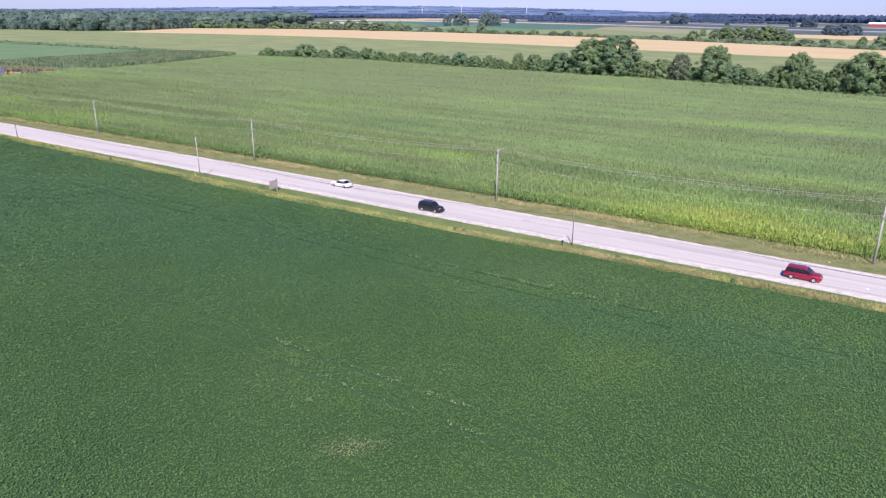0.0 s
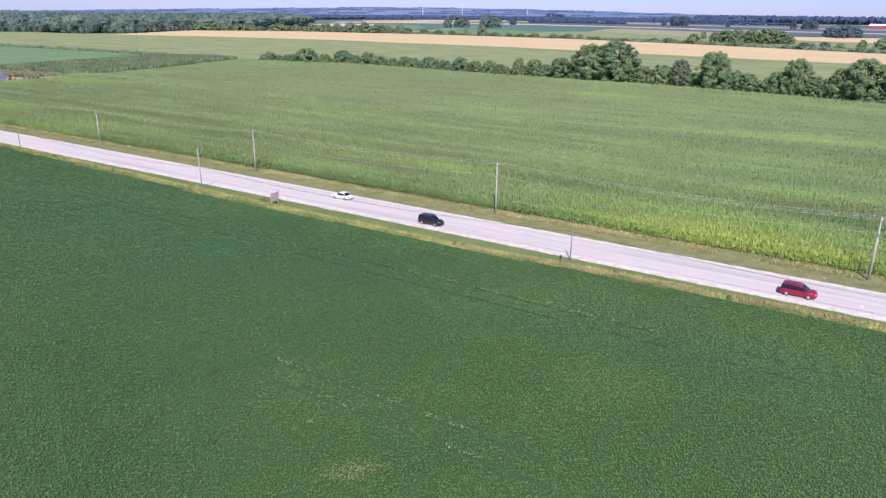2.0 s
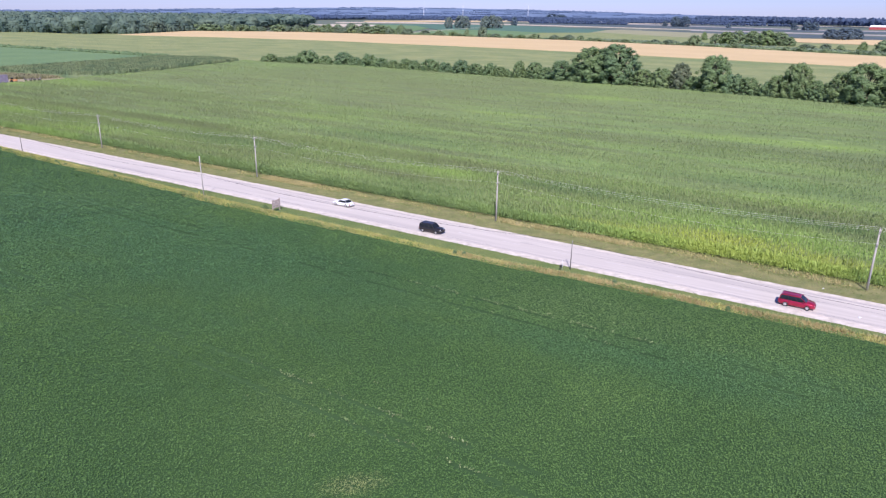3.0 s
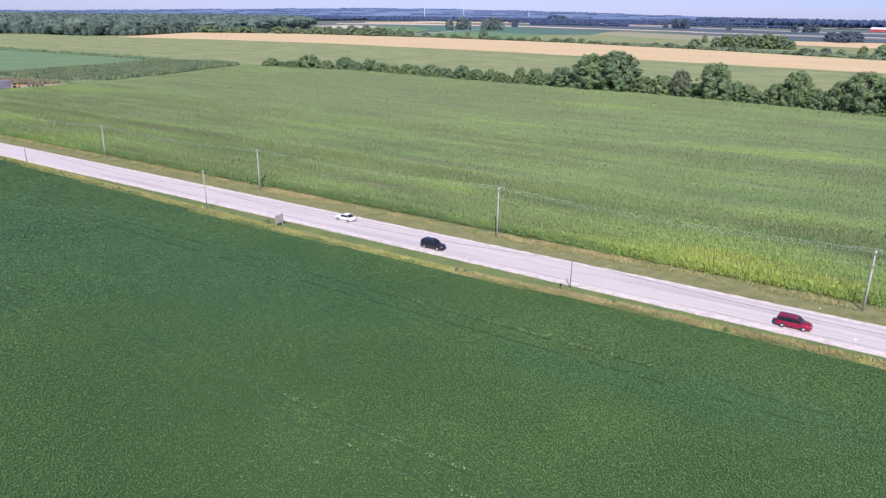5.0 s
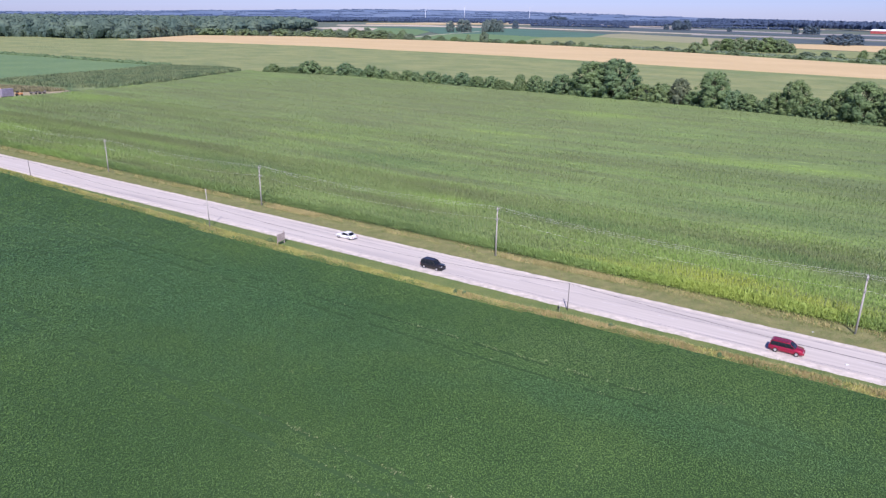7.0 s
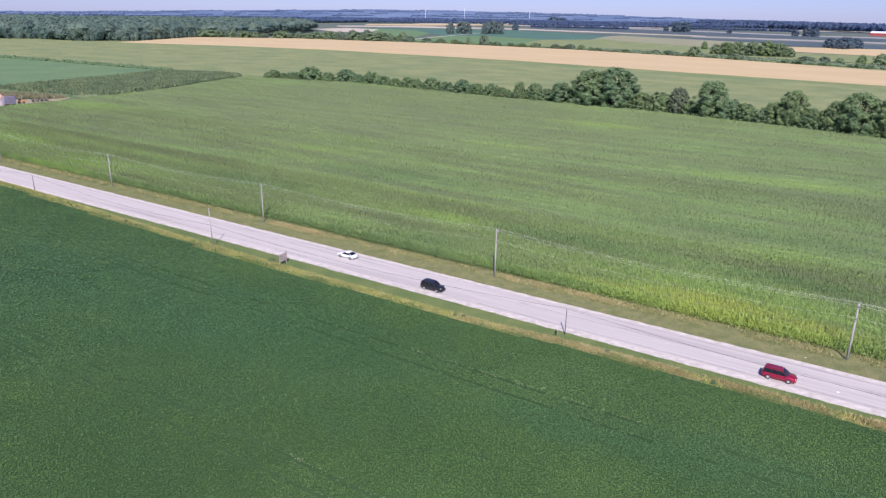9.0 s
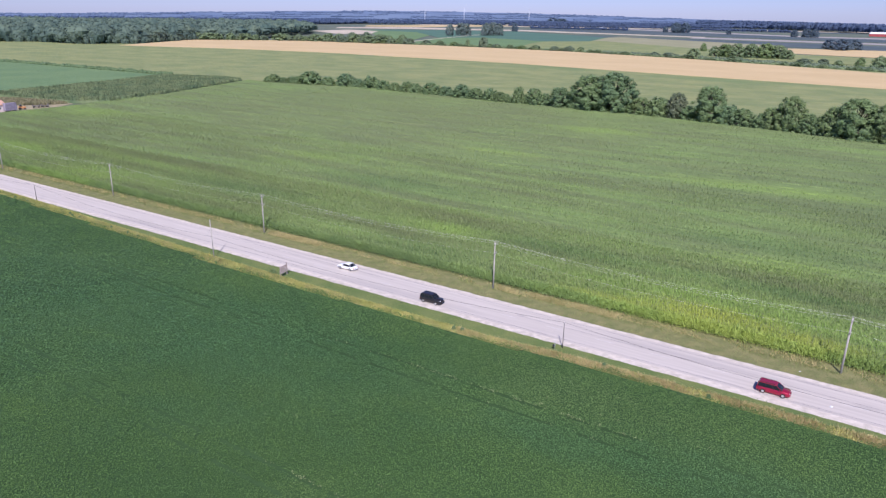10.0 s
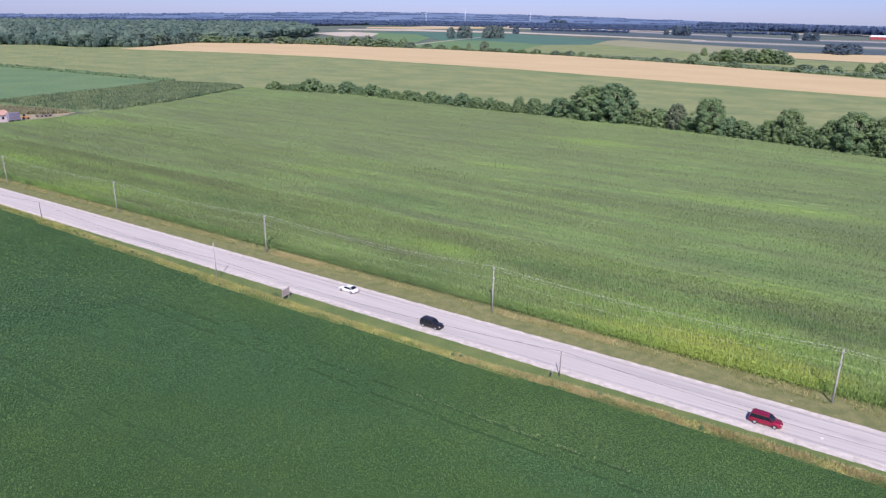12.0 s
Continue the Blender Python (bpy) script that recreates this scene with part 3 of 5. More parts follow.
def corn_plants(name, c0, c1, gap, row, seed, high, width, label, s0=-430, s1=120, foot=0.48, blades=4, leaf=None, tassel=True):
    """Rows of corn along the road: arching blades on each plant or knot of plants, and a tassel above them."""
    rng = np.random.default_rng(seed)
    cs, ss = np.meshgrid(np.arange(c0, c1, row), np.arange(s0, s1, gap), indexing="ij")
    s = (ss + rng.uniform(-0.5, 0.5, ss.shape) * gap).ravel()
    c = (cs + rng.normal(0, 0.12 * row, ss.shape)).ravel()
    # some rows stand taller than others, for a stretch
    tall = np.repeat(rng.normal(0, 0.06, (cs.shape[0], cs.shape[1] // 60 + 1)), 60, axis=1)[:, :cs.shape[1]].ravel()
    px, py = s * U.x + c * N.x, s * U.y + c * N.y
    ok = inside(px, py, CORN) & (np.abs(px + 9) < 0.70 * (py + 8) + 6)
    px, py, s, c, k = px[ok], py[ok], s[ok], c[ok], int(ok.sum())
    h = (1 + tall[ok]) * high * rng.uniform(0.86, 1.10, k) * (1 + 0.06 * np.sin(px * 0.11) * np.cos(py * 0.09))
    base, up = np.stack([px, py, 0 * px], 1), np.array([[0.0, 0.0, 1.0]])
    faces = []
    for i in range(blades):
        a = rng.uniform(0, 2 * np.pi, k)
        out = np.stack([np.cos(a), np.sin(a), 0 * a], 1)
        side = np.stack([-np.sin(a), np.cos(a), 0 * a], 1) * (width * 0.085 * rng.uniform(0.7, 1.3, k))[:, None]
        low = (h * (foot + (0.82 - foot) * (i + rng.uniform(0, 0.8, k)) / blades))[:, None] * up
        rise = (h * rng.uniform(0.20, 0.36, k))[:, None] * up
        reach = (width * rng.uniform(0.08, 0.45, k))[:, None] * out
        mid = base + low + reach * 0.35 + rise * 0.6
        faces.append(np.stack([base + low, mid - side, base + low + reach + rise, mid + side], 1))
    crop = tagged(polys_ob(name, np.concatenate(faces), 4, leaf or CORN_LEAF), label, "crop", kind="stuff")
    if tassel:
        # tassels stand thicker in some bands of rows than in others
        thick = 0.45 + 0.26 * np.sin(c * 0.23 + 1.3 * np.sin(s * 0.011)) + 0.18 * np.sin(c * 0.83 + 2 * np.sin(s * 0.019))
        t = rng.random(k) < thick
        base, h, k = base[t], h[t], int(t.sum())
        a = rng.uniform(0, 2 * np.pi, k)
        side = np.stack([np.cos(a), np.sin(a), 0 * a], 1) * (0.06 * width * rng.uniform(0.6, 1.3, k))[:, None]
        top = base + np.stack([rng.normal(0, 0.07, k), rng.normal(0, 0.07, k), h * rng.uniform(1.06, 1.16, k)], 1)
        foot_at = base + (h * 0.86)[:, None] * up
        polys_ob("tassel", np.stack([foot_at - side * 0.6, foot_at + side * 0.6, top + side, top - side], 1), 4, CORN_TASSEL, crop)
    return crop


corn_plants("corn_plants", 111.9, 113.6, 0.18, 0.45, 39, 2.10, 0.62, "leafy deep green corn plants along the field's edge", foot=0.3, leaf=CORN_EDGE, tassel=False)
corn_plants("corn_plants", 111.5, 112.9, 0.20, 0.4, 40, 1.5, 0.66, "low green corn leaves at the field's edge", foot=0.08, leaf=CORN_EDGE, tassel=False)
corn_plants("corn_plants", 113.4, 152, 0.36, 0.76, 34, 2.25, 0.72, "green corn plants with pale tassels in long rows")
corn_plants("corn_plants", 152, 215, 0.66, 1.14, 35, 2.08, 0.80, "green corn plants in long rows", s0=-440, s1=190)
corn_plants("corn_plants", 215, 405, 1.0, 1.9, 36, 1.95, 1.10, "green corn plants far into the field", s0=-490, s1=260, blades=3)
LIME, YELLOWED, DEEP = (0.288, 0.428, 0.104), (0.44, 0.49, 0.092), (0.128, 0.212, 0.080)
for s, c, r, colour, strength, squash in (
        (-250, 300, 240, (0.216, 0.258, 0.112), 0.6, 0.6), (40, 235, 120, (0.176, 0.236, 0.096), 0.7, 0.7),
        (-66, 137, 30, DEEP, 0.6, 0.22), (-17, 137, 26, DEEP, 0.7, 0.16), (-28, 169, 34, DEEP, 0.5, 0.25), (-141, 169, 40, DEEP, 0.5, 0.3), (-175, 134, 36, DEEP, 0.55, 0.25), (-95, 118, 22, DEEP, 0.5, 0.3),
        (-26, 119, 44, LIME, 0.85, 0.34), (-22, 154, 20, LIME, 0.6, 0.35), (-50, 232, 30, LIME, 0.6, 0.28), (-22, 233, 26, LIME, 0.6, 0.3), (-131, 313, 34, LIME, 0.55, 0.4), (-192, 186, 26, LIME, 0.5, 0.25), (-140, 236, 26, LIME, 0.5, 0.25), (-235, 118, 26, LIME, 0.7, 0.3), (-300, 131, 26, LIME, 0.6, 0.35), (-370, 205, 40, LIME, 0.5, 0.4), (-97, 135, 14, LIME, 0.6, 0.35),
        (-29, 117, 17, YELLOWED, 0.75, 0.35), (-11, 115, 11, YELLOWED, 0.6, 0.35), (-48, 114.5, 13, YELLOWED, 0.45, 0.2)):
    p = at(s, c)
    patch(CORN_LEAF, p.x, p.y, r, colour, strength, ROAD_TURN, squash)
    # The sheet below gets each patch darkened, as shade under the leaves.
    patch(CORN_UNDER_SHADE, p.x, p.y, r, tuple(0.7 * v for v in colour), strength, ROAD_TURN, squash)
for m in (CORN_EDGE,):
    p = at(-22, 113)
    patch(m, p.x, p.y, 52, LIME, 0.9, ROAD_TURN, 0.3)
    p = at(-24, 113)
    patch(m, p.x, p.y, 24, YELLOWED, 0.5, ROAD_TURN, 0.3)
    p = at(-240, 113)
    patch(m, p.x, p.y, 32, LIME, 0.6, ROAD_TURN, 0.3)
for x, y, r in ((-236, 372, 20), (-222, 405, 20), (-208, 440, 20), (-196, 480, 20), (-186, 520, 20)):
    patch(CORN_LEAF, x, y, r, LIME, 0.6, 1.2, 0.7)
patch(CORN_LEAF, -170, 330, 60, (0.175, 0.205, 0.105), 0.5, ROAD_TURN, 0.6)

TALL = [(-306, 454), (-276, 437), (-255, 430), (-236, 421), (-213, 424), (-199, 473), (-177, 572), (-197, 591), (-253, 603), (-269, 543)]
slab("tall_corn_field", TALL, 1.7, TALL_CORN, "dark standing corn strip behind the farmyard", 1.8)


def tall_corn(name, outline, count, low, tall, material, label, seed):
    """Ragged upright stalks and leaves over an outline."""
    rng = np.random.default_rng(seed)
    px = rng.uniform(min(p[0] for p in outline), max(p[0] for p in outline), count)
    py = rng.uniform(min(p[1] for p in outline), max(p[1] for p in outline), count)
    ok = inside(px, py, outline)
    px, py = px[ok], py[ok]
    k = len(px)
    base = np.stack([px, py, np.full(k, low)], 1)
    faces = []
    for i in range(2):
        a = rng.uniform(0, np.pi, k)
        side = np.stack([np.cos(a), np.sin(a), 0 * a], 1) * 0.35
        top = base + np.stack([rng.normal(0, 0.3, k), rng.normal(0, 0.3, k), tall * rng.uniform(0.55, 1.0, k)], 1)
        faces.append(np.stack([base - side, base + side, top + side * 0.4, top - side * 0.4], 1))
    tagged(polys_ob(name, np.concatenate(faces), 4, material), label, "crop", kind="stuff")


tall_corn("tall_corn_plants", TALL, 32000, 1.2, 2.2, TALL_CORN, "tall dark corn stalks with ragged tops", 37)
tall_corn("dry_weeds", [(-330, 415), (-273, 406), (-247.5, 411), (-238, 419), (-255, 428), (-276, 435), (-330, 443)], 9000, 0.0, 1.9, TAN_WEED, "dry tan stalks between the farmyard and the corn", 52)

# ---- fields beyond the hedge ----
OLIVE = [(-1500, 700), (-600, 480), (-330, 330), (-150, 545), (28, 446), (152, 342), (330, 165), (900, 330), (640, 720), (338, 1000), (-31, 1300), (-520, 1500), (-1500, 1500)]
slab("olive_field", OLIVE, -0.03, OLIVE_CROP, "ground under the olive-green soybean field", 0.2)
canopy("olive_field", OLIVE, 0.17, 7.0, 3.0, 0.05, 0.03, OLIVE_CROP, "olive-green soybean field turning yellow", 54, lambda x, y: (np.abs(x + 9) < 0.72 * (y + 8) + 30) & (y < 1150))
for x, y in ((-150, 975), (-20, 880), (110, 760), (230, 640), (350, 520)):
    patch(OLIVE_CROP, x, y, 75, (0.145, 0.215, 0.085), 0.6, math.atan2(-0.67, 0.74), 0.28)
slab("dark_soybean_field", [(-314, 473), (-277, 560), (-261, 622), (-488, 758), (-760, 900), (-800, 700), (-420, 440)], 0.30, DARK_CROP, "blue-green soybean field behind the corn strip", 0.5)
canopy("dark_soybean_field", [(-314, 473), (-277, 560), (-261, 622), (-488, 758), (-760, 900), (-800, 700), (-420, 440)], 0.50, 4.0, 2.2, 0.04, 0.03, DARK_CROP, "blue-green soybean canopy behind the corn strip", 59)
slab("stubble_field", [(-531, 1142), (-330, 1080), (-197, 1015), (55, 837), (205, 697), (338, 577), (520, 410), (640, 560), (435, 750), (308, 957), (161, 1130), (-31, 1275), (-309, 1415), (-507, 1400)], 0.42, STUBBLE, "harvested wheat stubble field, pale orange-tan", 0.5)
slab("bright_green_field", [(-123, 1330), (-40, 1700), (-13, 1711), (60, 1735), (130, 1640), (183, 1540), (150, 1450), (120, 1330), (110, 1225), (-12, 1265)], 0.30, BRIGHT_CROP, "bright green crop field", 0.5)
slab("dark_green_field", [(-40, 1700), (-113, 2160), (-308, 2391), (0, 2500), (190, 2400), (288, 2151), (380, 1867), (285, 1580), (183, 1540), (130, 1640), (60, 1735), (-13, 1711)], 0.36, TEAL_CROP, "dark blue-green crop field far off", 0.5)
slab("olive_field", [(110, 1225), (120, 1330), (150, 1450), (183, 1540), (285, 1580), (380, 1867), (430, 1925), (560, 1650), (640, 1480), (520, 1127), (421, 1000), (330, 985), (166, 1145)], 0.28, OLIVE_CROP, "pale olive crop field", 0.5)
slab("dark_green_field", [(-300, 2360), (-130, 2374), (-60, 1990), (-90, 1560), (-175, 1640), (-215, 1930)], 0.28, BRIGHT_CROP, "green crop field behind the fringe bushes", 0.5)
slab("tan_olive_field", [(290, 1590), (383, 1862), (430, 1922), (560, 1650), (640, 1480), (600, 1338), (505, 1200), (418, 1299), (313, 1620)], 0.34, TAN_OLIVE, "tan-olive crop field beside the pale olive one", 0.5)
slab("pale_stubble_field", [(-437, 2755), (-180, 2900), (240, 2640), (680, 2020), (660, 1960), (210, 2480), (-172, 2620), (-420, 2610)], 0.30, PALE_STUBBLE, "pale harvested field far off", 0.5)
slab("stubble_field", [(-424, 2181), (-342, 2371), (-235, 2230), (-225, 1960), (-306, 1902)], 0.40, PALE_STUBBLE, "small harvested field far off", 0.5)
slab("stubble_field", [(-382, 3188), (118, 3584), (300, 3600), (290, 3420), (-120, 3020), (-360, 2960)], 0.34, STUBBLE, "harvested tan field far off", 0.5)
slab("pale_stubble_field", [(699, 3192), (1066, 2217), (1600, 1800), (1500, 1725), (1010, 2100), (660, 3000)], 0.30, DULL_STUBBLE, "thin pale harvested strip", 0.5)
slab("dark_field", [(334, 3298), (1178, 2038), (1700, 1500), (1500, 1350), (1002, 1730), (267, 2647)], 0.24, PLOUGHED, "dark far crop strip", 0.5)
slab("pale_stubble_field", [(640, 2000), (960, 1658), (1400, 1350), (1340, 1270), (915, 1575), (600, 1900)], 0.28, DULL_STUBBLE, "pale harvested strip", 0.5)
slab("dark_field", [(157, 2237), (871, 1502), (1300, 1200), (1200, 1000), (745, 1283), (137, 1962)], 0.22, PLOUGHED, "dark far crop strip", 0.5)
slab("stubble_field", [(600, 1338), (745, 1283), (1100, 1000), (1000, 800), (608, 1045), (521, 1161)], 0.34, STUBBLE, "harvested tan field by the groves", 0.5)
slab("bright_green_field", [(506, 1127), (600, 1031), (980, 790), (900, 640), (502, 860), (369, 985)], 0.36, OLIVE_CROP, "pale green field by the shrubs", 0.5)
for i, (y0, x0, deep, m) in enumerate([(3000, 500, 260, PLOUGHED), (3500, -200, 200, PALE_STUBBLE), (3900, 300, 260, PLOUGHED), (4200, -900, 180, PALE_STUBBLE), (4400, 600, 150, BRIGHT_CROP)]):
    slab("dark_field" if m is PLOUGHED else "pale_stubble_field", [(x0, y0), (x0 + 1900, y0 - 700), (x0 + 1950, y0 - 700 + deep), (x0 + 50, y0 + deep)], 0.12 + 0.02 * i, m, "far crop strip near the horizon", 0.3)

slab("farm_lane", [(-125, 1334), (-16, 1731), (59, 1976), (66, 1976), (-9, 1731), (-116, 1334)], 0.45, PALE_STUBBLE, "pale farm lane between green fields", 0.3)
# ---- trees ----
def tree_meshes(name, high, wide, leaves, size, seed, lobes=24, low=0.03, shell=0.86, lobe_size=(0.25, 0.41)):
    """Mesh data of a trunk with limbs and of a full crown: lobes of leaf clumps over an uneven egg-shaped form."""
    rng = np.random.default_rng(seed)
    bm = bmesh.new()
    rod(bm, (0, 0, -0.3), (0, 0, high * 0.5), 0.026 * high, 0.014 * high, 8)
    cores_at = []
    for i in range(lobes):
        a, f = i * 2.4 + rng.uniform(-0.5, 0.5), (i + rng.uniform(0.2, 0.8)) / lobes
        prof = math.sqrt(max(0.05, 1 - ((f - 0.36) / 0.70) ** 2))
        lobe = rng.uniform(*lobe_size) * wide
        r = max(0.0, wide * prof - lobe) * rng.uniform(0.72, 1.20)
        z = high * (low + (0.93 - low) * f)
        cores_at.append((r * math.cos(a), r * math.sin(a), max(z, lobe * 0.7), lobe))
        if i % 2:
            rod(bm, (0, 0, high * rng.uniform(0.12, 0.40)), (r * math.cos(a) * 0.85, r * math.sin(a) * 0.85, max(z, 0.2 * high)), 0.010 * high, 0.003 * high, 5)
    cores_at.append((0, 0, high * 0.45, 0.62 * wide))
    me = bpy.data.meshes.new(name + "_trunk")
    bm.to_mesh(me)
    bm.free()
    me.materials.append(BARK)
    per, cen, outs = leaves // len(cores_at), [], []
    for x, y, z, r in cores_at:
        d = rng.normal(size=(per, 3))
        d /= np.linalg.norm(d, axis=1)[:, None]
        rad = r * rng.uniform(shell, 1.92 - shell, per) * (1 + 0.2 * np.sin(5 * d[:, 0] + seed) * np.cos(4 * d[:, 2]))
        if shell < 0.9:
            rad = rad * np.where(rng.random(per) < 0.16, rng.uniform(1.03, 1.16, per), 1.0)
        p = d * rad[:, None] * [1, 1, 0.9] + [x, y, z]
        keep = p[:, 2] > 0.0
        cen.append(p[keep])
        whole = (p - [0, 0, high * 0.35]) / [wide, wide, high * 0.55]
        outs.append((0.42 * d + 0.80 * whole)[keep])
    quads = leaf_quads(np.concatenate(cen), size, rng, 0.1, np.concatenate(outs), 0.62)
    mass = np.array(cores_at)
    quads = np.concatenate([quads, cores(mass[:, :3], mass[:, 3:4] * [[0.72, 0.72, 0.66]])])
    quads[..., 2] *= high / quads[..., 2].max()
    quads[..., 2] = np.maximum(quads[..., 2], 0.02)
    crown = polys_ob(name, quads, 4, HEDGE_LEAF)
    data = crown.data
    bpy.data.objects.remove(crown)
    return me, data


TREES = [tree_meshes("tree", 12, 5.2, 8200, 0.19, 100 + i, 118 + 9 * i, 0.02, 0.78, (0.09, 0.23)) for i in range(4)]
BUSHES = [tree_meshes("bush", 8, 5.2, 1500, 0.33, 120 + i, 40 + 5 * i, 0.0, 0.76, (0.12, 0.29)) for i in range(4)]
FAR_TREES = [tree_meshes("far_tree", 12, 5.2, 1300, 0.42, 140 + i, 44 + 5 * i, 0.03, 0.82, (0.14, 0.30)) for i in range(4)]
FAR_BUSHES = [tree_meshes("far_bush", 8, 5.2, 560, 0.52, 150 + i, 26 + 3 * i, 0.0, 0.82, (0.15, 0.32)) for i in range(4)]
turns = random.Random(5)


def tree(x, y, high, wide, label, group, pick, leaf=None, name="tree", ref=None):
    low = 12 if pick < 4 else 8
    trunk, crown = (FAR_TREES + FAR_BUSHES if y > 700 else TREES + BUSHES)[pick]
    root = thing(name, (x, y, 0), label, name, group, turns.uniform(0, 6.28))
    for nm, data in (("trunk", trunk), ("crown", crown)):
        if leaf and nm == "crown":
            key = data.name + leaf.name
            if key not in bpy.data.meshes:
                data = data.copy()
                data.name = key
                data.materials[0] = leaf
            else:
                data = bpy.data.meshes[key]
        ob = new(nm, data)
        ob.parent = root
        ob.scale = (wide / 5.2, wide / 5.2, high / low)
    return root


HEDGE_A = [(-148.2, 559.4, 7.7, 5.6), (-116.8, 546.7, 11.4, 8.5), (-102.8, 541.1, 7.9, 4.8), (-88.2, 535.2, 11.1, 7.0), (-78.9, 528.9, 7.7, 4.6), (-68.3, 520.3, 10.7, 5.9), (-58.4, 512.4, 8.4, 4.6), (-49.7, 505.3, 7.6, 4.3), (-40.4, 497.8, 8.9, 5.3), (-34.1, 492.8, 8.3, 4.2), (-22.9, 483.6, 9.8, 5.9), (-13.1, 475.8, 8.5, 4.4), (-2.6, 467.3, 10.3, 6.1), (6.5, 459.9, 8.6, 4.4), (15.4, 452.8, 9.6, 4.4), (21.2, 448.0, 7.7, 4.2), (32.3, 439.9, 11.9, 4.2), (41.3, 434.5, 11.6, 4.6), (47.7, 430.6, 9.1, 4.0), (55.7, 425.8, 13.4, 6.3)]
HEDGE_B = [(63.5, 421.1, 12.0, 4.6), (71.6, 416.2, 21.5, 10.2), (84.0, 408.8, 23.6, 10.8), (96.8, 399.1, 10.7, 6.1), (105.8, 391.0, 11.8, 6.6), (113.2, 384.3, 15.2, 5.0), (118.1, 380.0, 8.9, 4.4), (126.6, 371.9, 20.4, 8.0), (133.8, 364.3, 11.2, 5.8), (139.0, 358.8, 10.1, 5.1), (146.0, 351.3, 9.0, 4.4), (149.0, 348.2, 12.3, 4.6), (155.1, 341.7, 18.7, 6.2), (161.3, 335.5, 11.0, 4.8), (165.0, 331.9, 10.0, 4.2), (169.4, 327.4, 15.5, 5.8), (175.6, 321.2, 20.2, 8.6), (180.7, 316.1, 13.3, 4.6), (186.3, 310.6, 20.0, 7.6), (194.1, 302.5, 17.8, 6.5)]
for i, (x, y, h, w) in enumerate(HEDGE_A + HEDGE_B):
    w *= 1.22
    if h > 14.5:
        grey = abs(x - 113.2) < 0.1
        tree(x, y, h, w, "half-bare grey-green tree in the hedgerow" if grey else "tall broad leafy tree standing out of the hedgerow", "hedgerow", i % 4, GREY_LEAF if grey else (None, DEEP_LEAF, WARM_LEAF)[i % 3])
    else:
        tree(x, y, h, w, "dense green shrubby tree in the hedgerow", "hedgerow", i % 4 if i % 2 and i > 12 else 4 + i % 4, (WARM_LEAF, None, DEEP_LEAF, None)[(i * 7 // 2) % 4], name="hedge_bush")
def fill(line, gap, low, high, label, group, leaf=None, name="hedge_bush", ragged=False):
    """Low bushes that close the gaps of a hedge."""
    for (x0, y0), (x1, y1) in zip(line, line[1:]):
        k = int(math.hypot(x1 - x0, y1 - y0) / gap)
        for i in range(k):
            f = (i + turns.uniform(0, 0.8)) / k
            h = turns.uniform(low, high)
            if ragged and turns.random() < 0.4:
                continue
            tree(x0 + (x1 - x0) * f + turns.uniform(-1, 1), y0 + (y1 - y0) * f + turns.uniform(-1, 2), h, h * turns.uniform(0.65, 1.6 if ragged else 0.95), label, group, 4 + i % 4, leaf, name)


line = [(-158, 566), (-84, 536), (28, 447), (90, 407), (126, 375), (155, 343), (250, 246)]
fill(line, 4.6, 3.8, 6.8, "low green bush filling the hedgerow", "hedgerow bushes")
fill([(-520, 1420), (-309, 1418), (-84, 1312)], 13, 9, 17, "pale green bush along the wood's fringe", "fringe bushes", PALE_LEAF, "shrub", True)
fill([(-420, 1424), (-309, 1414), (-84, 1308)], 17, 8, 15, "grey-green bush along the wood's fringe", "fringe bushes", DULL_LEAF, "shrub", True)
fill([(-84, 1312), (60, 1228), (161, 1134), (300, 975), (440, 775)], 7, 2.0, 6.5, "low green bush on the stubble field's far edge", "field edge bushes", PALE_LEAF, "shrub", True)

SHRUBS_A = [(-376, 1432, 8.9, 9.5), (-330, 1422, 14, 9.3), (-304, 1408, 14, 8), (-273, 1411, 14, 10), (-243, 1400, 17, 12), (-223, 1402, 16, 10), (-199, 1390, 19, 13), (-170, 1376, 21, 13), (-145, 1360, 17, 10), (-125, 1343, 15, 10), (-101, 1330, 18, 10), (-84, 1315, 12, 9), (-57, 1312, 9, 10), (-31, 1290, 9.5, 9), (-6, 1272, 8, 9), (17, 1255, 14, 5), (43, 1230, 19, 10), (64, 1227, 6.8, 9)]
SHRUBS_B = [(86, 1204, 6.7, 7), (103, 1190, 6.6, 8), (123, 1165, 9, 9), (150, 1142, 8, 9), (170, 1128, 8.8, 9), (186, 1114, 8.7, 7), (207, 1090, 5.3, 7), (224, 1060, 4.4, 6), (273, 1022, 6.6, 7), (287, 1003, 7.2, 11), (309, 966, 15.5, 9.5), (399, 1195, 13.8, 6), (356, 946, 6.1, 11), (422, 895, 7.2, 11), (430, 865, 8.9, 8), (443, 855, 7.6, 6), (458, 836, 12.4, 6), (463, 806, 16, 10)]
GROVE = [(363, 1041, 14.4, 9), (376, 1031, 18, 10.6), (388, 1022, 19.5, 12), (404, 1013, 19.3, 12), (420, 1005, 20.7, 14), (435, 997, 19, 12), (443, 987, 13, 9), (380, 1050, 17, 10), (410, 1032, 18, 11), (432, 1014, 18, 11)]
for i, (x, y, h, w) in enumerate(SHRUBS_A + SHRUBS_B):
    tree(x, y, h, w, "pale green shrub on the stubble field's far edge", "field edge shrubs", 4 + i % 4, (PALE_LEAF, DULL_LEAF, DULL_LEAF, PALE_LEAF, WARM_LEAF)[i % 5], "shrub")
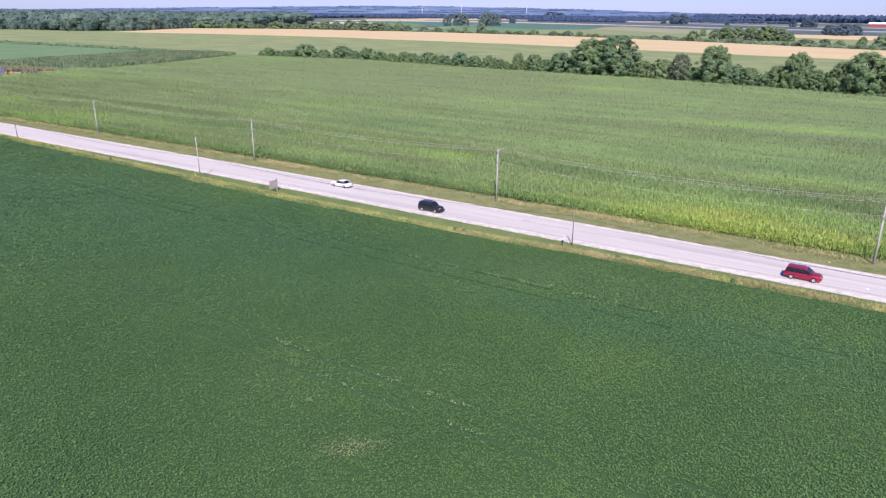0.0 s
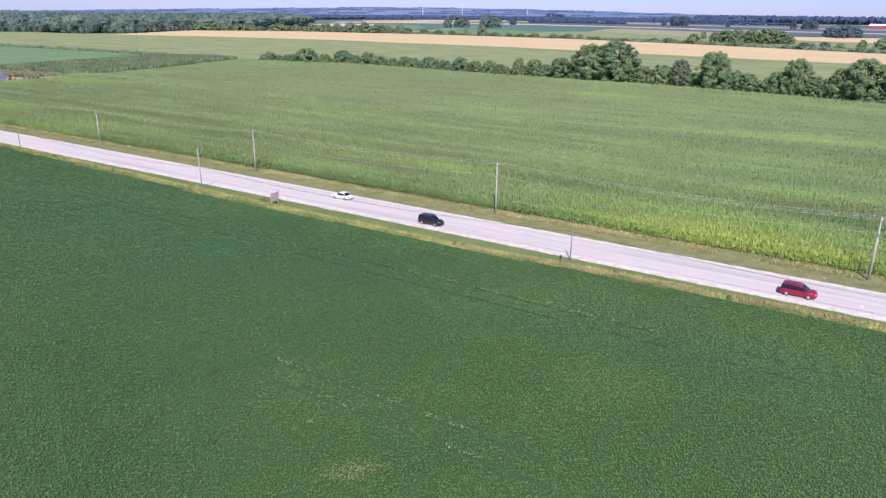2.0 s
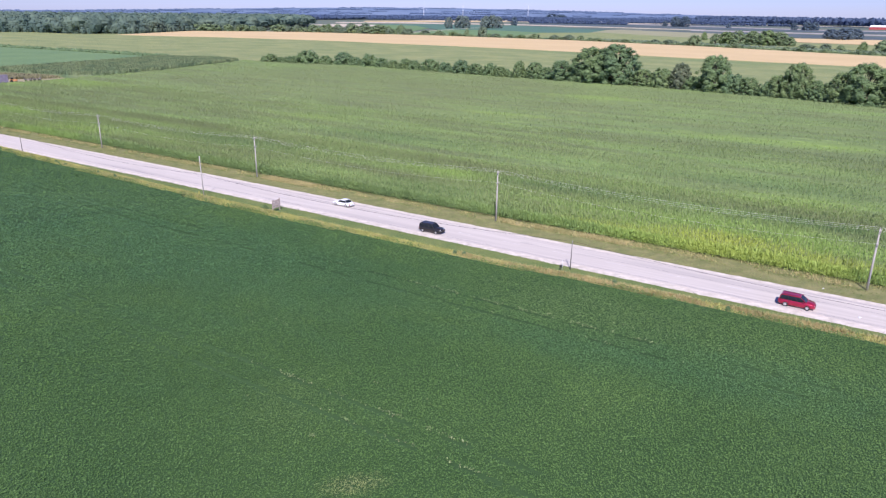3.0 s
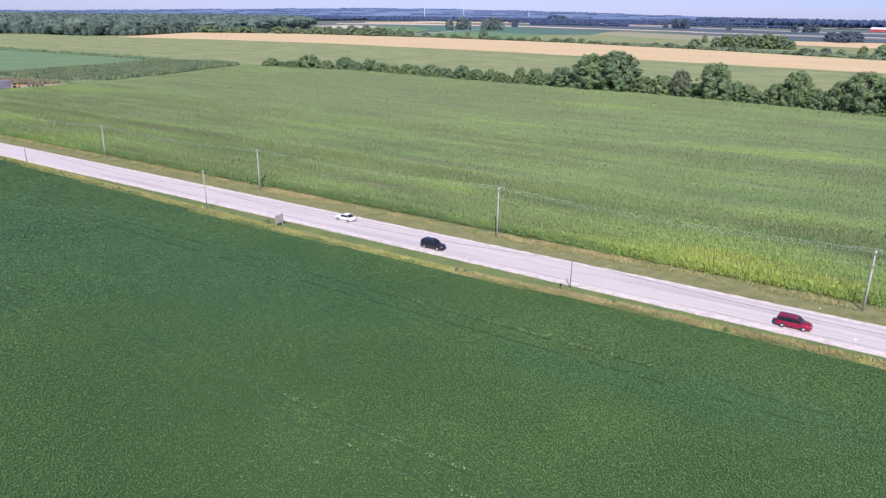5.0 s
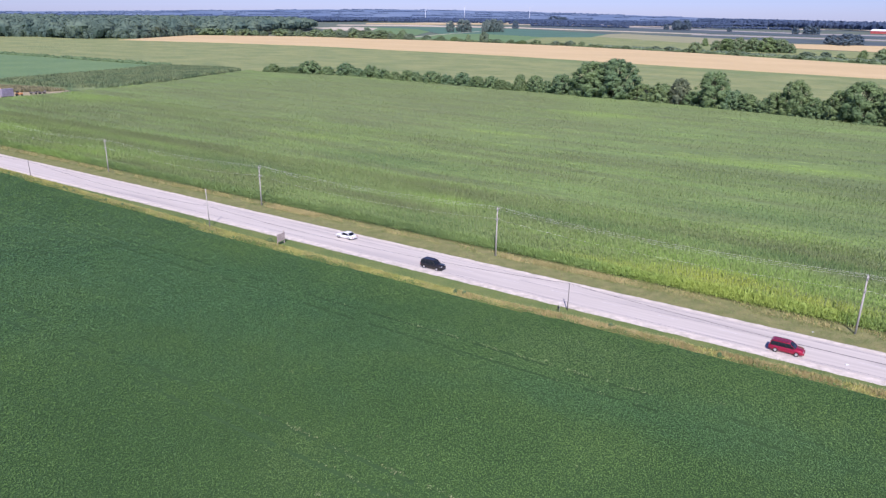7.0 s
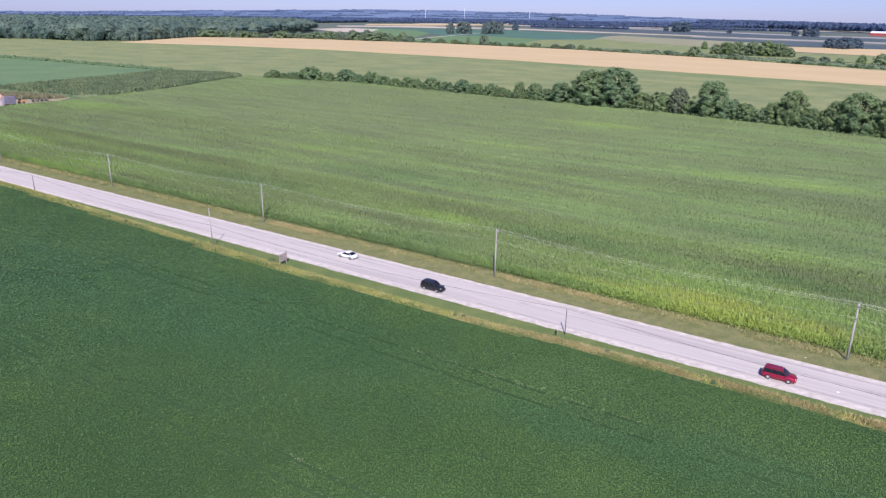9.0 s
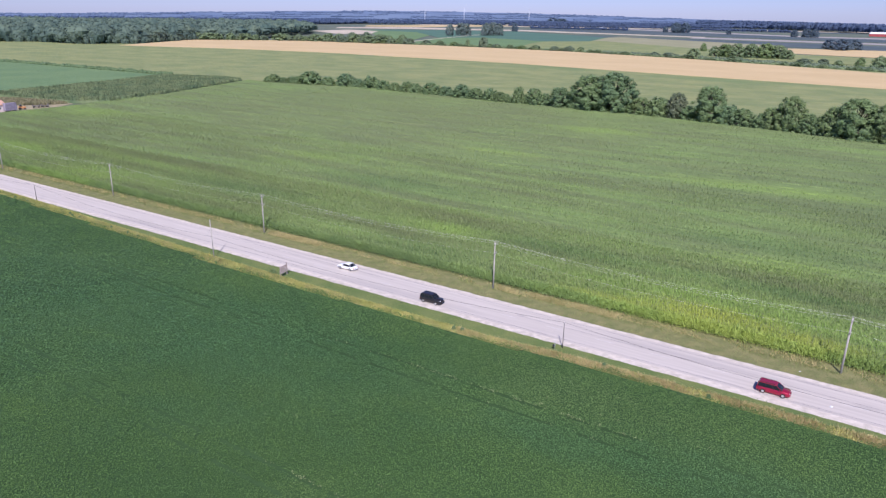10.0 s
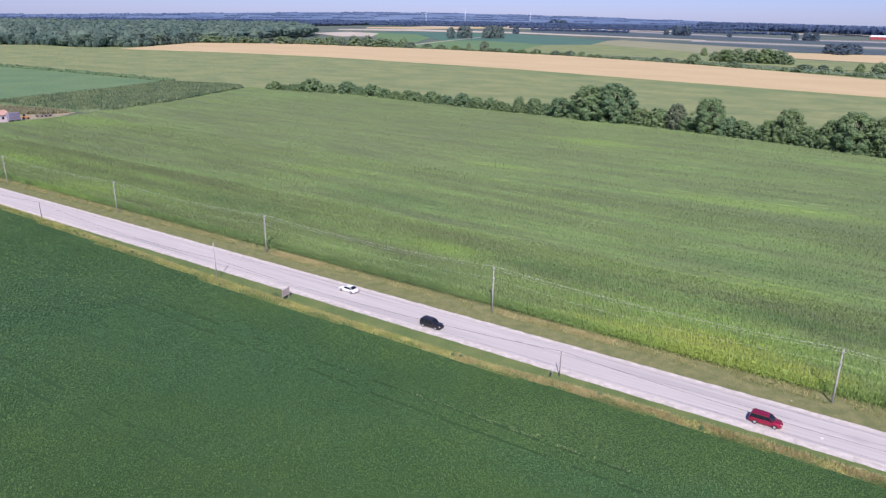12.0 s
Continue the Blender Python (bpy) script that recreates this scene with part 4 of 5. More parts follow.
for i, (x, y, h, w) in enumerate(GROVE):
    tree(x, y, h, w, "round green tree of a small grove", "grove", i % 4, (PALE_LEAF, WARM_LEAF, PALE_LEAF)[i % 3])
for i, (x, y, h, w) in enumerate([(665, 1319, 18, 14), (668, 1283, 21, 15), (705, 1311, 19, 14), (686, 1300, 20, 13)]):
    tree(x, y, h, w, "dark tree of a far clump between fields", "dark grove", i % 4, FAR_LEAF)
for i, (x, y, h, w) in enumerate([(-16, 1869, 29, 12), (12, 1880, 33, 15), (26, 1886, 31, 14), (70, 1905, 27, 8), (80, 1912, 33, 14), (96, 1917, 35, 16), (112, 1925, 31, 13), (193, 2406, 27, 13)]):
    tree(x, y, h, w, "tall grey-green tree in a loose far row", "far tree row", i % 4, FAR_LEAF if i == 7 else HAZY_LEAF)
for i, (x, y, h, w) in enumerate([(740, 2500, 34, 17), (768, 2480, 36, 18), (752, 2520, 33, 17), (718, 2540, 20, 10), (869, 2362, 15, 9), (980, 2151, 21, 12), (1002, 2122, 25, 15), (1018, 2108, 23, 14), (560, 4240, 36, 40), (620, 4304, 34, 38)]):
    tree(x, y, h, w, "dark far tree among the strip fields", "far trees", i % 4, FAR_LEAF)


def woods(name, outline, gap, high, size, per, material, label, seed, base=0.62, loose=0.14, core=0.80):
    """A wood: a lumpy roof of crowns, each a dome of leaf clumps, denser along its front."""
    rng = np.random.default_rng(seed)
    x0, x1 = min(p[0] for p in outline), max(p[0] for p in outline)
    y0, y1 = min(p[1] for p in outline), max(p[1] for p in outline)
    gx, gy = np.meshgrid(np.arange(x0, x1, gap), np.arange(y0, y1, gap), indexing="ij")
    px, py = gx.ravel() + rng.uniform(-0.45, 0.45, gx.size) * gap, gy.ravel() + rng.uniform(-0.45, 0.45, gx.size) * gap
    ok = inside(px, py, outline)
    px, py = px[ok], py[ok]
    k = len(px)
    h, r = high * rng.uniform(0.66, 1.22, k), gap * rng.uniform(0.58, 0.86, k)
    d = rng.normal(size=(k, per, 3))
    d[..., 2] = np.abs(d[..., 2]) * 1.1 - 0.5
    d /= np.linalg.norm(d, axis=2)[..., None]
    cen = np.stack([np.broadcast_to(px[:, None], (k, per)), np.broadcast_to(py[:, None], (k, per)), np.broadcast_to((h * base)[:, None], (k, per))], -1)
    cen = cen + d * np.stack([r, r, h * (1 - base)], 1)[:, None, :] * rng.uniform(0.94, 1.04, (k, per, 1))
    cen = cen.reshape(-1, 3)
    cen[:, 2] = np.maximum(cen[:, 2], 0.2)
    quads = leaf_quads(cen, size, rng, 0.1, d.reshape(-1, 3), loose)
    mass = cores(np.stack([px, py, h * base], 1), np.stack([r, r, h * (1 - base)], 1) * core)
    return tagged(polys_ob(name, np.concatenate([quads, mass]), 4, material), label, "woods", kind="stuff")


margin = [(-84, 1312), (60, 1230), (161, 1136), (300, 977), (440, 777), (560, 610)]
woods("weedy_margin", margin + [(x + 9, y + 10) for x, y in reversed(margin)], 4.5, 2.6, 0.9, 16, PALE_LEAF, "rough green weedy margin along the stubble field", 57, 0.3)
woods("weedy_margin", [(200, 1092), (300, 981), (440, 781), (560, 614), (574, 628), (454, 796), (314, 994), (214, 1104)], 7, 4.5, 1.0, 18, DULL_LEAF, "taller grey-green weeds along the stubble field", 58, 0.3)
woods("weedy_strip", [(-256, 620), (-488, 758), (-770, 903), (-766, 912), (-484, 767), (-254, 630)], 3.0, 2.5, 0.6, 16, DEEP_LEAF, "dark weedy hedge strip between two fields", 49, 0.3, core=0.95)
WOOD_FRONT = [(-1500, 1500), (-777, 1236), (-702, 1238), (-607, 1184), (-545, 1225), (-516, 1440), (-403, 1452), (-369, 1790), (-377, 1980), (-560, 2600), (-700, 2700), (-1500, 2500)]
woods("woodland", WOOD_FRONT, 24, 25, 2.8, 26, WOOD_LEAF, "broad deciduous wood with a lumpy canopy", 41, core=0.9)
front = [(-1500, 1496), (-777, 1228), (-702, 1230), (-607, 1176), (-540, 1222), (-508, 1436), (-400, 1446)]
band = front + [(x - 25, y + 110) for x, y in reversed(front)]
woods("woodland", band, 19, 26, 1.6, 130, WOOD_LEAF, "front trees of the deciduous wood with rounded crowns", 42, 0.55, core=0.92)
woods("woodland", band, 17, 22, 1.6, 70, WOOD_LEAF, "lower crowns of the deciduous wood's front", 55, 0.5, core=0.92)
woods("woodland_edge", [(-556, 1206), (-534, 1206), (-500, 1420), (-392, 1432), (-395, 1452), (-520, 1446)], 8, 13, 1.4, 60, WOOD_LEAF, "leafy flank of the deciduous wood", 56, 0.35)
band = front + [(x - 3, y + 14) for x, y in reversed(front)]
woods("woodland_edge", band, 9, 15, 1.4, 60, WOOD_LEAF, "leafy front edge of the deciduous wood", 48, 0.35)
woods("far_woods", [(1400, 4320), (1490, 3400), (1510, 2660), (2000, 1900), (2090, 1940), (1610, 2690), (1580, 3400), (1480, 4340)], 15, 30, 5.0, 10, HAZE_BLUE_WOOD, "long dark wood near the horizon", 43, 0.55, 0.08, 0.96)
woods("far_woods", [(-900, 2750), (-300, 3900), (300, 4100), (340, 4250), (-340, 4100), (-1000, 2900)], 17, 17, 5.0, 8, HAZE_BLUE_WOOD, "blue-dark wood near the horizon", 44, 0.55, 0.08, 0.96)
woods("far_woods", [(300, 4300), (1400, 3600), (2600, 2500), (2650, 2600), (1430, 3720), (330, 4420)], 17, 17, 5.0, 8, HAZE_BLUE_WOOD, "blue-dark wood near the horizon", 45, 0.55, 0.08, 0.96)
woods("far_woods", [(-2600, 3300), (-1300, 3900), (-400, 4300), (-420, 4420), (-1340, 4020), (-2650, 3420)], 17, 17, 5.0, 8, HAZE_BLUE_WOOD, "blue-dark wood near the horizon", 46, 0.55, 0.08, 0.96)

for i, (x0, y0, x1, y1, w, h) in enumerate([(-420, 3600, 250, 3720, 40, 13), (300, 2950, 640, 2760, 22, 9), (-900, 3900, 200, 4050, 50, 15), (250, 3450, 900, 3200, 30, 12), (560, 3900, 1300, 3500, 30, 12), (-150, 4300, 600, 4350, 50, 16), (300, 3750, 560, 3700, 30, 14), (900, 3050, 1250, 2750, 24, 10)]):
    woods("far_hedgerow", [(x0, y0), (x1, y1), (x1 + 8, y1 + w), (x0 + 8, y0 + w)], 10, h, 3.5, 8, HAZE_BLUE_WOOD, "dark far hedgerow between strip fields", 60 + i, 0.5, 0.08)

# ---- backdrop ridge of land, far behind all, with haze painted as its blue ----
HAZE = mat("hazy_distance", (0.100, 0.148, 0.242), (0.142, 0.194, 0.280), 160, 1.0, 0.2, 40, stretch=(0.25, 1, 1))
def ridge(a):
    """Height of the last rise of land in the direction a."""
    off = a - math.pi / 2 - 0.05
    return 12 + 50 * np.exp(-(off / np.where(off > 0, 0.42, 0.45)) ** 2) + 1.5 * np.sin(9 * a)


CREST, FOOT = 4880, 4600
ring, k = [], 480
rng = np.random.default_rng(47)
for i in range(k):
    a = 2 * math.pi * i / k
    ring.append((CREST * math.cos(a), CREST * math.sin(a), ridge(a) + rng.uniform(-1.2, 1.2)))
foot = [(FOOT * math.cos(2 * math.pi * i / k), FOOT * math.sin(2 * math.pi * i / k), -1) for i in range(k)]
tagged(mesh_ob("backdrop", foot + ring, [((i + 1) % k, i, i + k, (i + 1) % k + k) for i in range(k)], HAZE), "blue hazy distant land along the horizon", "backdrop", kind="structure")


def tree_belt(f, high, cover, seed):
    """A broken belt of far trees across the last rise, at the share f of its slope."""
    rng = np.random.default_rng(seed)
    a = np.arange(math.pi / 2 - 0.66, math.pi / 2 + 0.66, 0.0020)
    wave = np.sin(a * 23 + seed) + np.sin(a * 61 + 2.3 * seed) + 0.5 * np.sin(a * 137 + seed)
    a = a[wave > 1.6 - 3.2 * cover] + rng.uniform(-0.0009, 0.0009, int((wave > 1.6 - 3.2 * cover).sum()))
    r = FOOT + (CREST - FOOT) * (f + rng.uniform(-0.03, 0.03, len(a)))
    h = high * rng.uniform(0.6, 1.2, len(a))
    z = (ridge(a) + 1) * (r - FOOT) / (CREST - FOOT) - 1
    cen, rad = np.stack([r * np.cos(a), r * np.sin(a), z + 0.1 * h], 1), np.stack([h * 1.7, h * 1.7, h * 0.9], 1)
    d = rng.normal(size=(len(a), 6, 3))
    d[..., 2] = np.abs(d[..., 2])
    d /= np.linalg.norm(d, axis=2)[..., None]
    tufts = leaf_quads((cen[:, None, :] + d * rad[:, None, :]).reshape(-1, 3), 0.30 * high, rng, 0.1, d.reshape(-1, 3), 0.1)
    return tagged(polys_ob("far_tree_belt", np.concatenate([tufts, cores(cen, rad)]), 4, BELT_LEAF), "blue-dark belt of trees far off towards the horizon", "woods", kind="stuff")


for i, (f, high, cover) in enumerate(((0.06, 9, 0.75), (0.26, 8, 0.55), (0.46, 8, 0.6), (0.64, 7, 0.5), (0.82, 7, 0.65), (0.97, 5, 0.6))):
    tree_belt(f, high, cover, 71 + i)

# ---- power line and roadside posts ----
POLES = [(-336, 9.7), (-269.5, 9.7), (-203.4, 9.7), (-137.9, 9.9), (-70.4, 10.1), (-6.5, 9.6), (58.5, 9.7), (124, 9.7)]
POLE_C = 109.4


def utility_pole(high, lean, label):
    root = thing("utility_pole", (0, 0, 0), label, "utility pole", "power line poles")
    bm = bmesh.new()
    rod(bm, (0, 0, -0.6), (lean, 0.4 * lean, high), 0.16, 0.11, 12)
    part("pole", bm, POLE_WOOD, root, smooth=True)
    for z, half, name in ((high - 0.35, 0.62, "crossarm"), (high - 2.4, 0.55, "lower_crossarm")):
        bm = bmesh.new()
        box(bm, (0.10, 2 * half, 0.12), (lean * z / high + 0.14, 0, z), 0.012)
        arm = part(name, bm, POLE_WOOD, root)
        for y in (-half + 0.06, half - 0.06):
            bm = bmesh.new()
            rod(bm, (lean * z / high + 0.14, y, z + 0.05), (lean * z / high + 0.14, y, z + 0.22), 0.035, 0.03, 8)
            rod(bm, (lean * z / high + 0.14, y, z + 0.13), (lean * z / high + 0.14, y, z + 0.17), 0.06, 0.05, 8)
            part("insulator", bm, PORCELAIN, arm)
        bm = bmesh.new()
        for y in (-half * 0.7, half * 0.7):
            rod(bm, (lean * z / high + 0.12, 0, z - 0.5), (lean * z / high + 0.12, y, z - 0.04), 0.015)
        part("brace", bm, STEEL, root)
    bm = bmesh.new()
    rod(bm, (lean, 0, high), (lean, 0, high + 0.25), 0.05, 0.035, 8)
    part("top_pin", bm, PORCELAIN, root)
    bm = bmesh.new()
    rod(bm, (0.16, 0.03, 0.0), (0.15 + lean * 0.7, 0.03, high * 0.72), 0.02)
    part("ground_wire", bm, STEEL, root)
    return root


for i, (s, h) in enumerate(POLES):
    p = utility_pole(h, (0.10, -0.12, 0.06, 0.0, 0.08, 0.10, -0.05, 0.0)[i], "weathered grey wooden utility pole with two short crossarms")
    p.matrix_basis = Matrix.Translation(at(s, POLE_C)) @ Matrix.Rotation(ROAD_TURN, 4, "Z")


def wire(drop, off, radius, sag, label):
    """One wire from pole to pole, hanging between them, as a thin four-sided tube."""
    pts = []
    for (s0, h0), (s1, h1) in zip(POLES, POLES[1:]):
        for j in range(14):
            f = j / 14
            pts.append(at(s0 + (s1 - s0) * f, POLE_C + off, h0 + (h1 - h0) * f - drop - 4 * sag * f * (1 - f)))
    pts.append(at(POLES[-1][0], POLE_C + off, POLES[-1][1] - drop))
    verts, faces = [], []
    for p in pts:
        for dn, dz in ((1, 0), (0, 1), (-1, 0), (0, -1)):
            verts.append(tuple(p + N * (dn * radius) + Vector((0, 0, dz * radius))))
    for i in range(len(pts) - 1):
        for j in range(4):
            faces.append((4 * i + j, 4 * i + (j + 1) % 4, 4 * i + 4 + (j + 1) % 4, 4 * i + 4 + j))
    return tagged(mesh_ob("overhead_wire", verts, faces, WIRE), label, "wire", "overhead wires")


wire(-0.22, 0.0, 0.013, 1.0, "thin pale top wire strung between the utility poles")
wire(0.14, -0.56, 0.010, 1.15, "thin pale wire on the upper crossarms")
wire(0.14, 0.56, 0.010, 1.15, "thin pale wire on the upper crossarms")
wire(2.2, -0.49, 0.009, 1.3, "thicker slack cable on the lower crossarms")


def post(x, y, high, radius, material, label, lean=(0, 0), cap=None, name="roadside_pole", category="pole"):
    root = thing(name, (x, y, 0), label, category)
    bm = bmesh.new()
    rod(bm, (0, 0, -0.4), (lean[0], lean[1], high), radius, radius * 0.8, 10)
    part("pole", bm, material, root, smooth=True)
    bm = bmesh.new()
    rod(bm, (lean[0], lean[1], high - 0.02), (lean[0] * 1.02, lean[1] * 1.02, high + 0.05), radius * 0.95, radius * 0.6, 10)
    part("cap", bm, STEEL if cap is None else cap, root)
    return root


def scrap(place, size, material, name, label, category, seed):
    """A crumpled small piece lying on the road or its shoulder."""
    bm = bmesh.new()
    bmesh.ops.create_icosphere(bm, subdivisions=1, radius=size)
    rng = np.random.default_rng(seed)
    for v in bm.verts:
        v.co = Vector((v.co.x * rng.uniform(0.6, 1.3), v.co.y * rng.uniform(0.5, 1.1), max(0.0, v.co.z + size * 0.6) * 0.35 * rng.uniform(0.6, 1.2)))
    ob = tagged(part(name, bm, material), label, category)
    ob.location = place
    return ob


scrap(at(-6.5, 96.8, 0.032), 0.26, PALE_ROOF, "litter", "crumpled white litter lying on the asphalt", "litter", 1)
scrap(at(-94.3, 92.8, 0.002), 0.24, DARK_METAL, "litter", "dark scrap lying on the gravel shoulder", "litter", 2)
scrap(at(-81.3, 92.3, 0.002), 0.20, DARK_METAL, "litter", "dark scrap lying at the edge of the shoulder", "litter", 3)
scrap(at(-12, 106.2, 0.0), 0.16, PALE_ROOF, "litter", "small white litter in the mown verge", "litter", 4)


def slack_cable(points, radius, sag, label):
    """One dark cable hung from post to post."""
    pts = []
    for a, b in zip(points, points[1:]):
        pts += [a.lerp(b, j / 24) - Vector((0, 0, 4 * sag * j / 24 * (1 - j / 24))) for j in range(24)]
    pts.append(points[-1])
    ring = [N * radius, Vector((0, 0, radius)), -N * radius, Vector((0, 0, -radius))]
    verts = [tuple(p + r) for p in pts for r in ring]
    faces = [(4 * i + j, 4 * i + (j + 1) % 4, 4 * i + 4 + (j + 1) % 4, 4 * i + 4 + j) for i in range(len(pts) - 1) for j in range(4)]
    return tagged(mesh_ob("overhead_cable", verts, faces, TRIM_BLACK), label, "cable")


slack_cable([at(-300, 93, 4.6), Vector((-131.55, 195.5, 4.55)), Vector((-63.25, 146.55, 5.0)), Vector((10.45, 102.9, 4.7)), at(38, 92.3, 4.7), at(122, 92.3, 4.7)], 0.022, 1.35, "slack dark cable strung between the roadside poles")
post(*flat(at(-300, 93)), 4.65, 0.10, DARK_POLE, "short dark wooden pole on the near verge")
post(*flat(at(38, 92.3)), 4.75, 0.09, DARK_POLE, "short grey-brown pole at the road's edge")
post(*flat(at(122, 92.3)), 4.75, 0.09, DARK_POLE, "short grey-brown pole at the road's edge")
post(-131.5, 195.5, 4.6, 0.10, DARK_POLE, "short dark wooden pole on the near verge", (-0.05, 0))
post(-63.1, 146.5, 8.9, 0.11, POLE_WOOD, "slim tall grey wooden pole beside the road", (-0.25, 0.1))
post(10.4, 102.9, 4.75, 0.085, DARK_POLE, "short grey-brown pole at the road's edge", (0.06, 0))
marker = post(9.0, 102.2, 1.85, 0.045, STEEL, "thin steel post with a small dark box on the verge", name="marker_post", category="post")
bm = bmesh.new()
box(bm, (0.30, 0.24, 0.42), (-0.24, 0, 0.75), 0.03)
box(bm, (0.20, 0.05, 0.05), (-0.08, 0, 0.75))
part("box", bm, DARK_METAL, marker, "small dark box on the post")
post(-64.2, 146.6, 1.15, 0.05, YELLOW, "yellow plastic marker post in the dry grass", cap=YELLOW, name="marker_post", category="post")


def field_sign(x, y, turn):
    """The bare back of an old board sign: two posts and four horizontal boards with gaps between them."""
    root = thing("roadside_sign", (x, y, 0), "old weathered wooden sign of four boards on two posts", "sign", turn=turn)
    for px, top in ((-1.12, 2.72), (1.12, 2.55)):
        bm = bmesh.new()
        box(bm, (0.13, 0.13, top + 0.3), (px, 0, top / 2 - 0.15), 0.012)
        part("post", bm, BOARD_WOOD, root)
    for i in range(4):
        bm = bmesh.new()
        box(bm, (2.62 - 0.05 * (i % 2), 0.04, 0.37), (0.02 * (i % 3), 0.086, 0.92 + 0.42 * i), 0.008, Matrix.Rotation(0.012 * (i % 3 - 1), 3, "Y"))
        part("board", bm, BOARD_WOOD, root)
    for px in (-0.4, 0.4):
        bm = bmesh.new()
        box(bm, (0.09, 0.05, 1.66), (px, 0.04, 1.55), 0.006)
        part("batten", bm, BOARD_WOOD, root)
    return root


field_sign(-44.55, 135.4, radians(66) + math.pi)
tree(*flat(at(-113.6, 89.3)), 0.95, 0.85, "small bright green bush beside the wooden sign", "", 5, WARM_LEAF, "bush")
for s, c, h in ((-223.5, 90.6, 0.9), (-216, 90.3, 0.7), (-193, 89.9, 1.0), (-191, 89.4, 0.8), (-188, 89.6, 0.7), (-172, 88.8, 0.9), (-164.3, 88.4, 1.1), (-160, 88.2, 0.7), (-66, 87.5, 0.9), (-64.5, 88.0, 0.8), (-38.5, 89.5, 0.9), (-22, 89.0, 0.8)):
    tree(*flat(at(s, c)), h, 0.42, "dark green weed standing in the dry verge grass", "verge weeds", 4 + int(s) % 4, DEEP_LEAF, "weed")

# ---- cars ----
def loft(bm, rings):
    loops = [[bm.verts.new(v) for v in ring] for ring in rings]
    n = len(loops[0])
    for a, b in zip(loops, loops[1:]):
        for i in range(n):
            bm.faces.new((a[i], a[(i + 1) % n], b[(i + 1) % n], b[i]))
    bm.faces.new(loops[0][::-1])
    bm.faces.new(loops[-1])


def round_ring(x0, x1, half, z, corner):
    """A rounded rectangle at the height z."""
    pts = []
    for cx, cy, a0 in ((x1 - corner, half - corner, 0), (x0 + corner, half - corner, 90), (x0 + corner, -half + corner, 180), (x1 - corner, -half + corner, 270)):
        for k in range(4):
            a = radians(a0 + 30 * k)
            pts.append((cx + corner * math.cos(a), cy + corner * math.sin(a), z))
    return pts


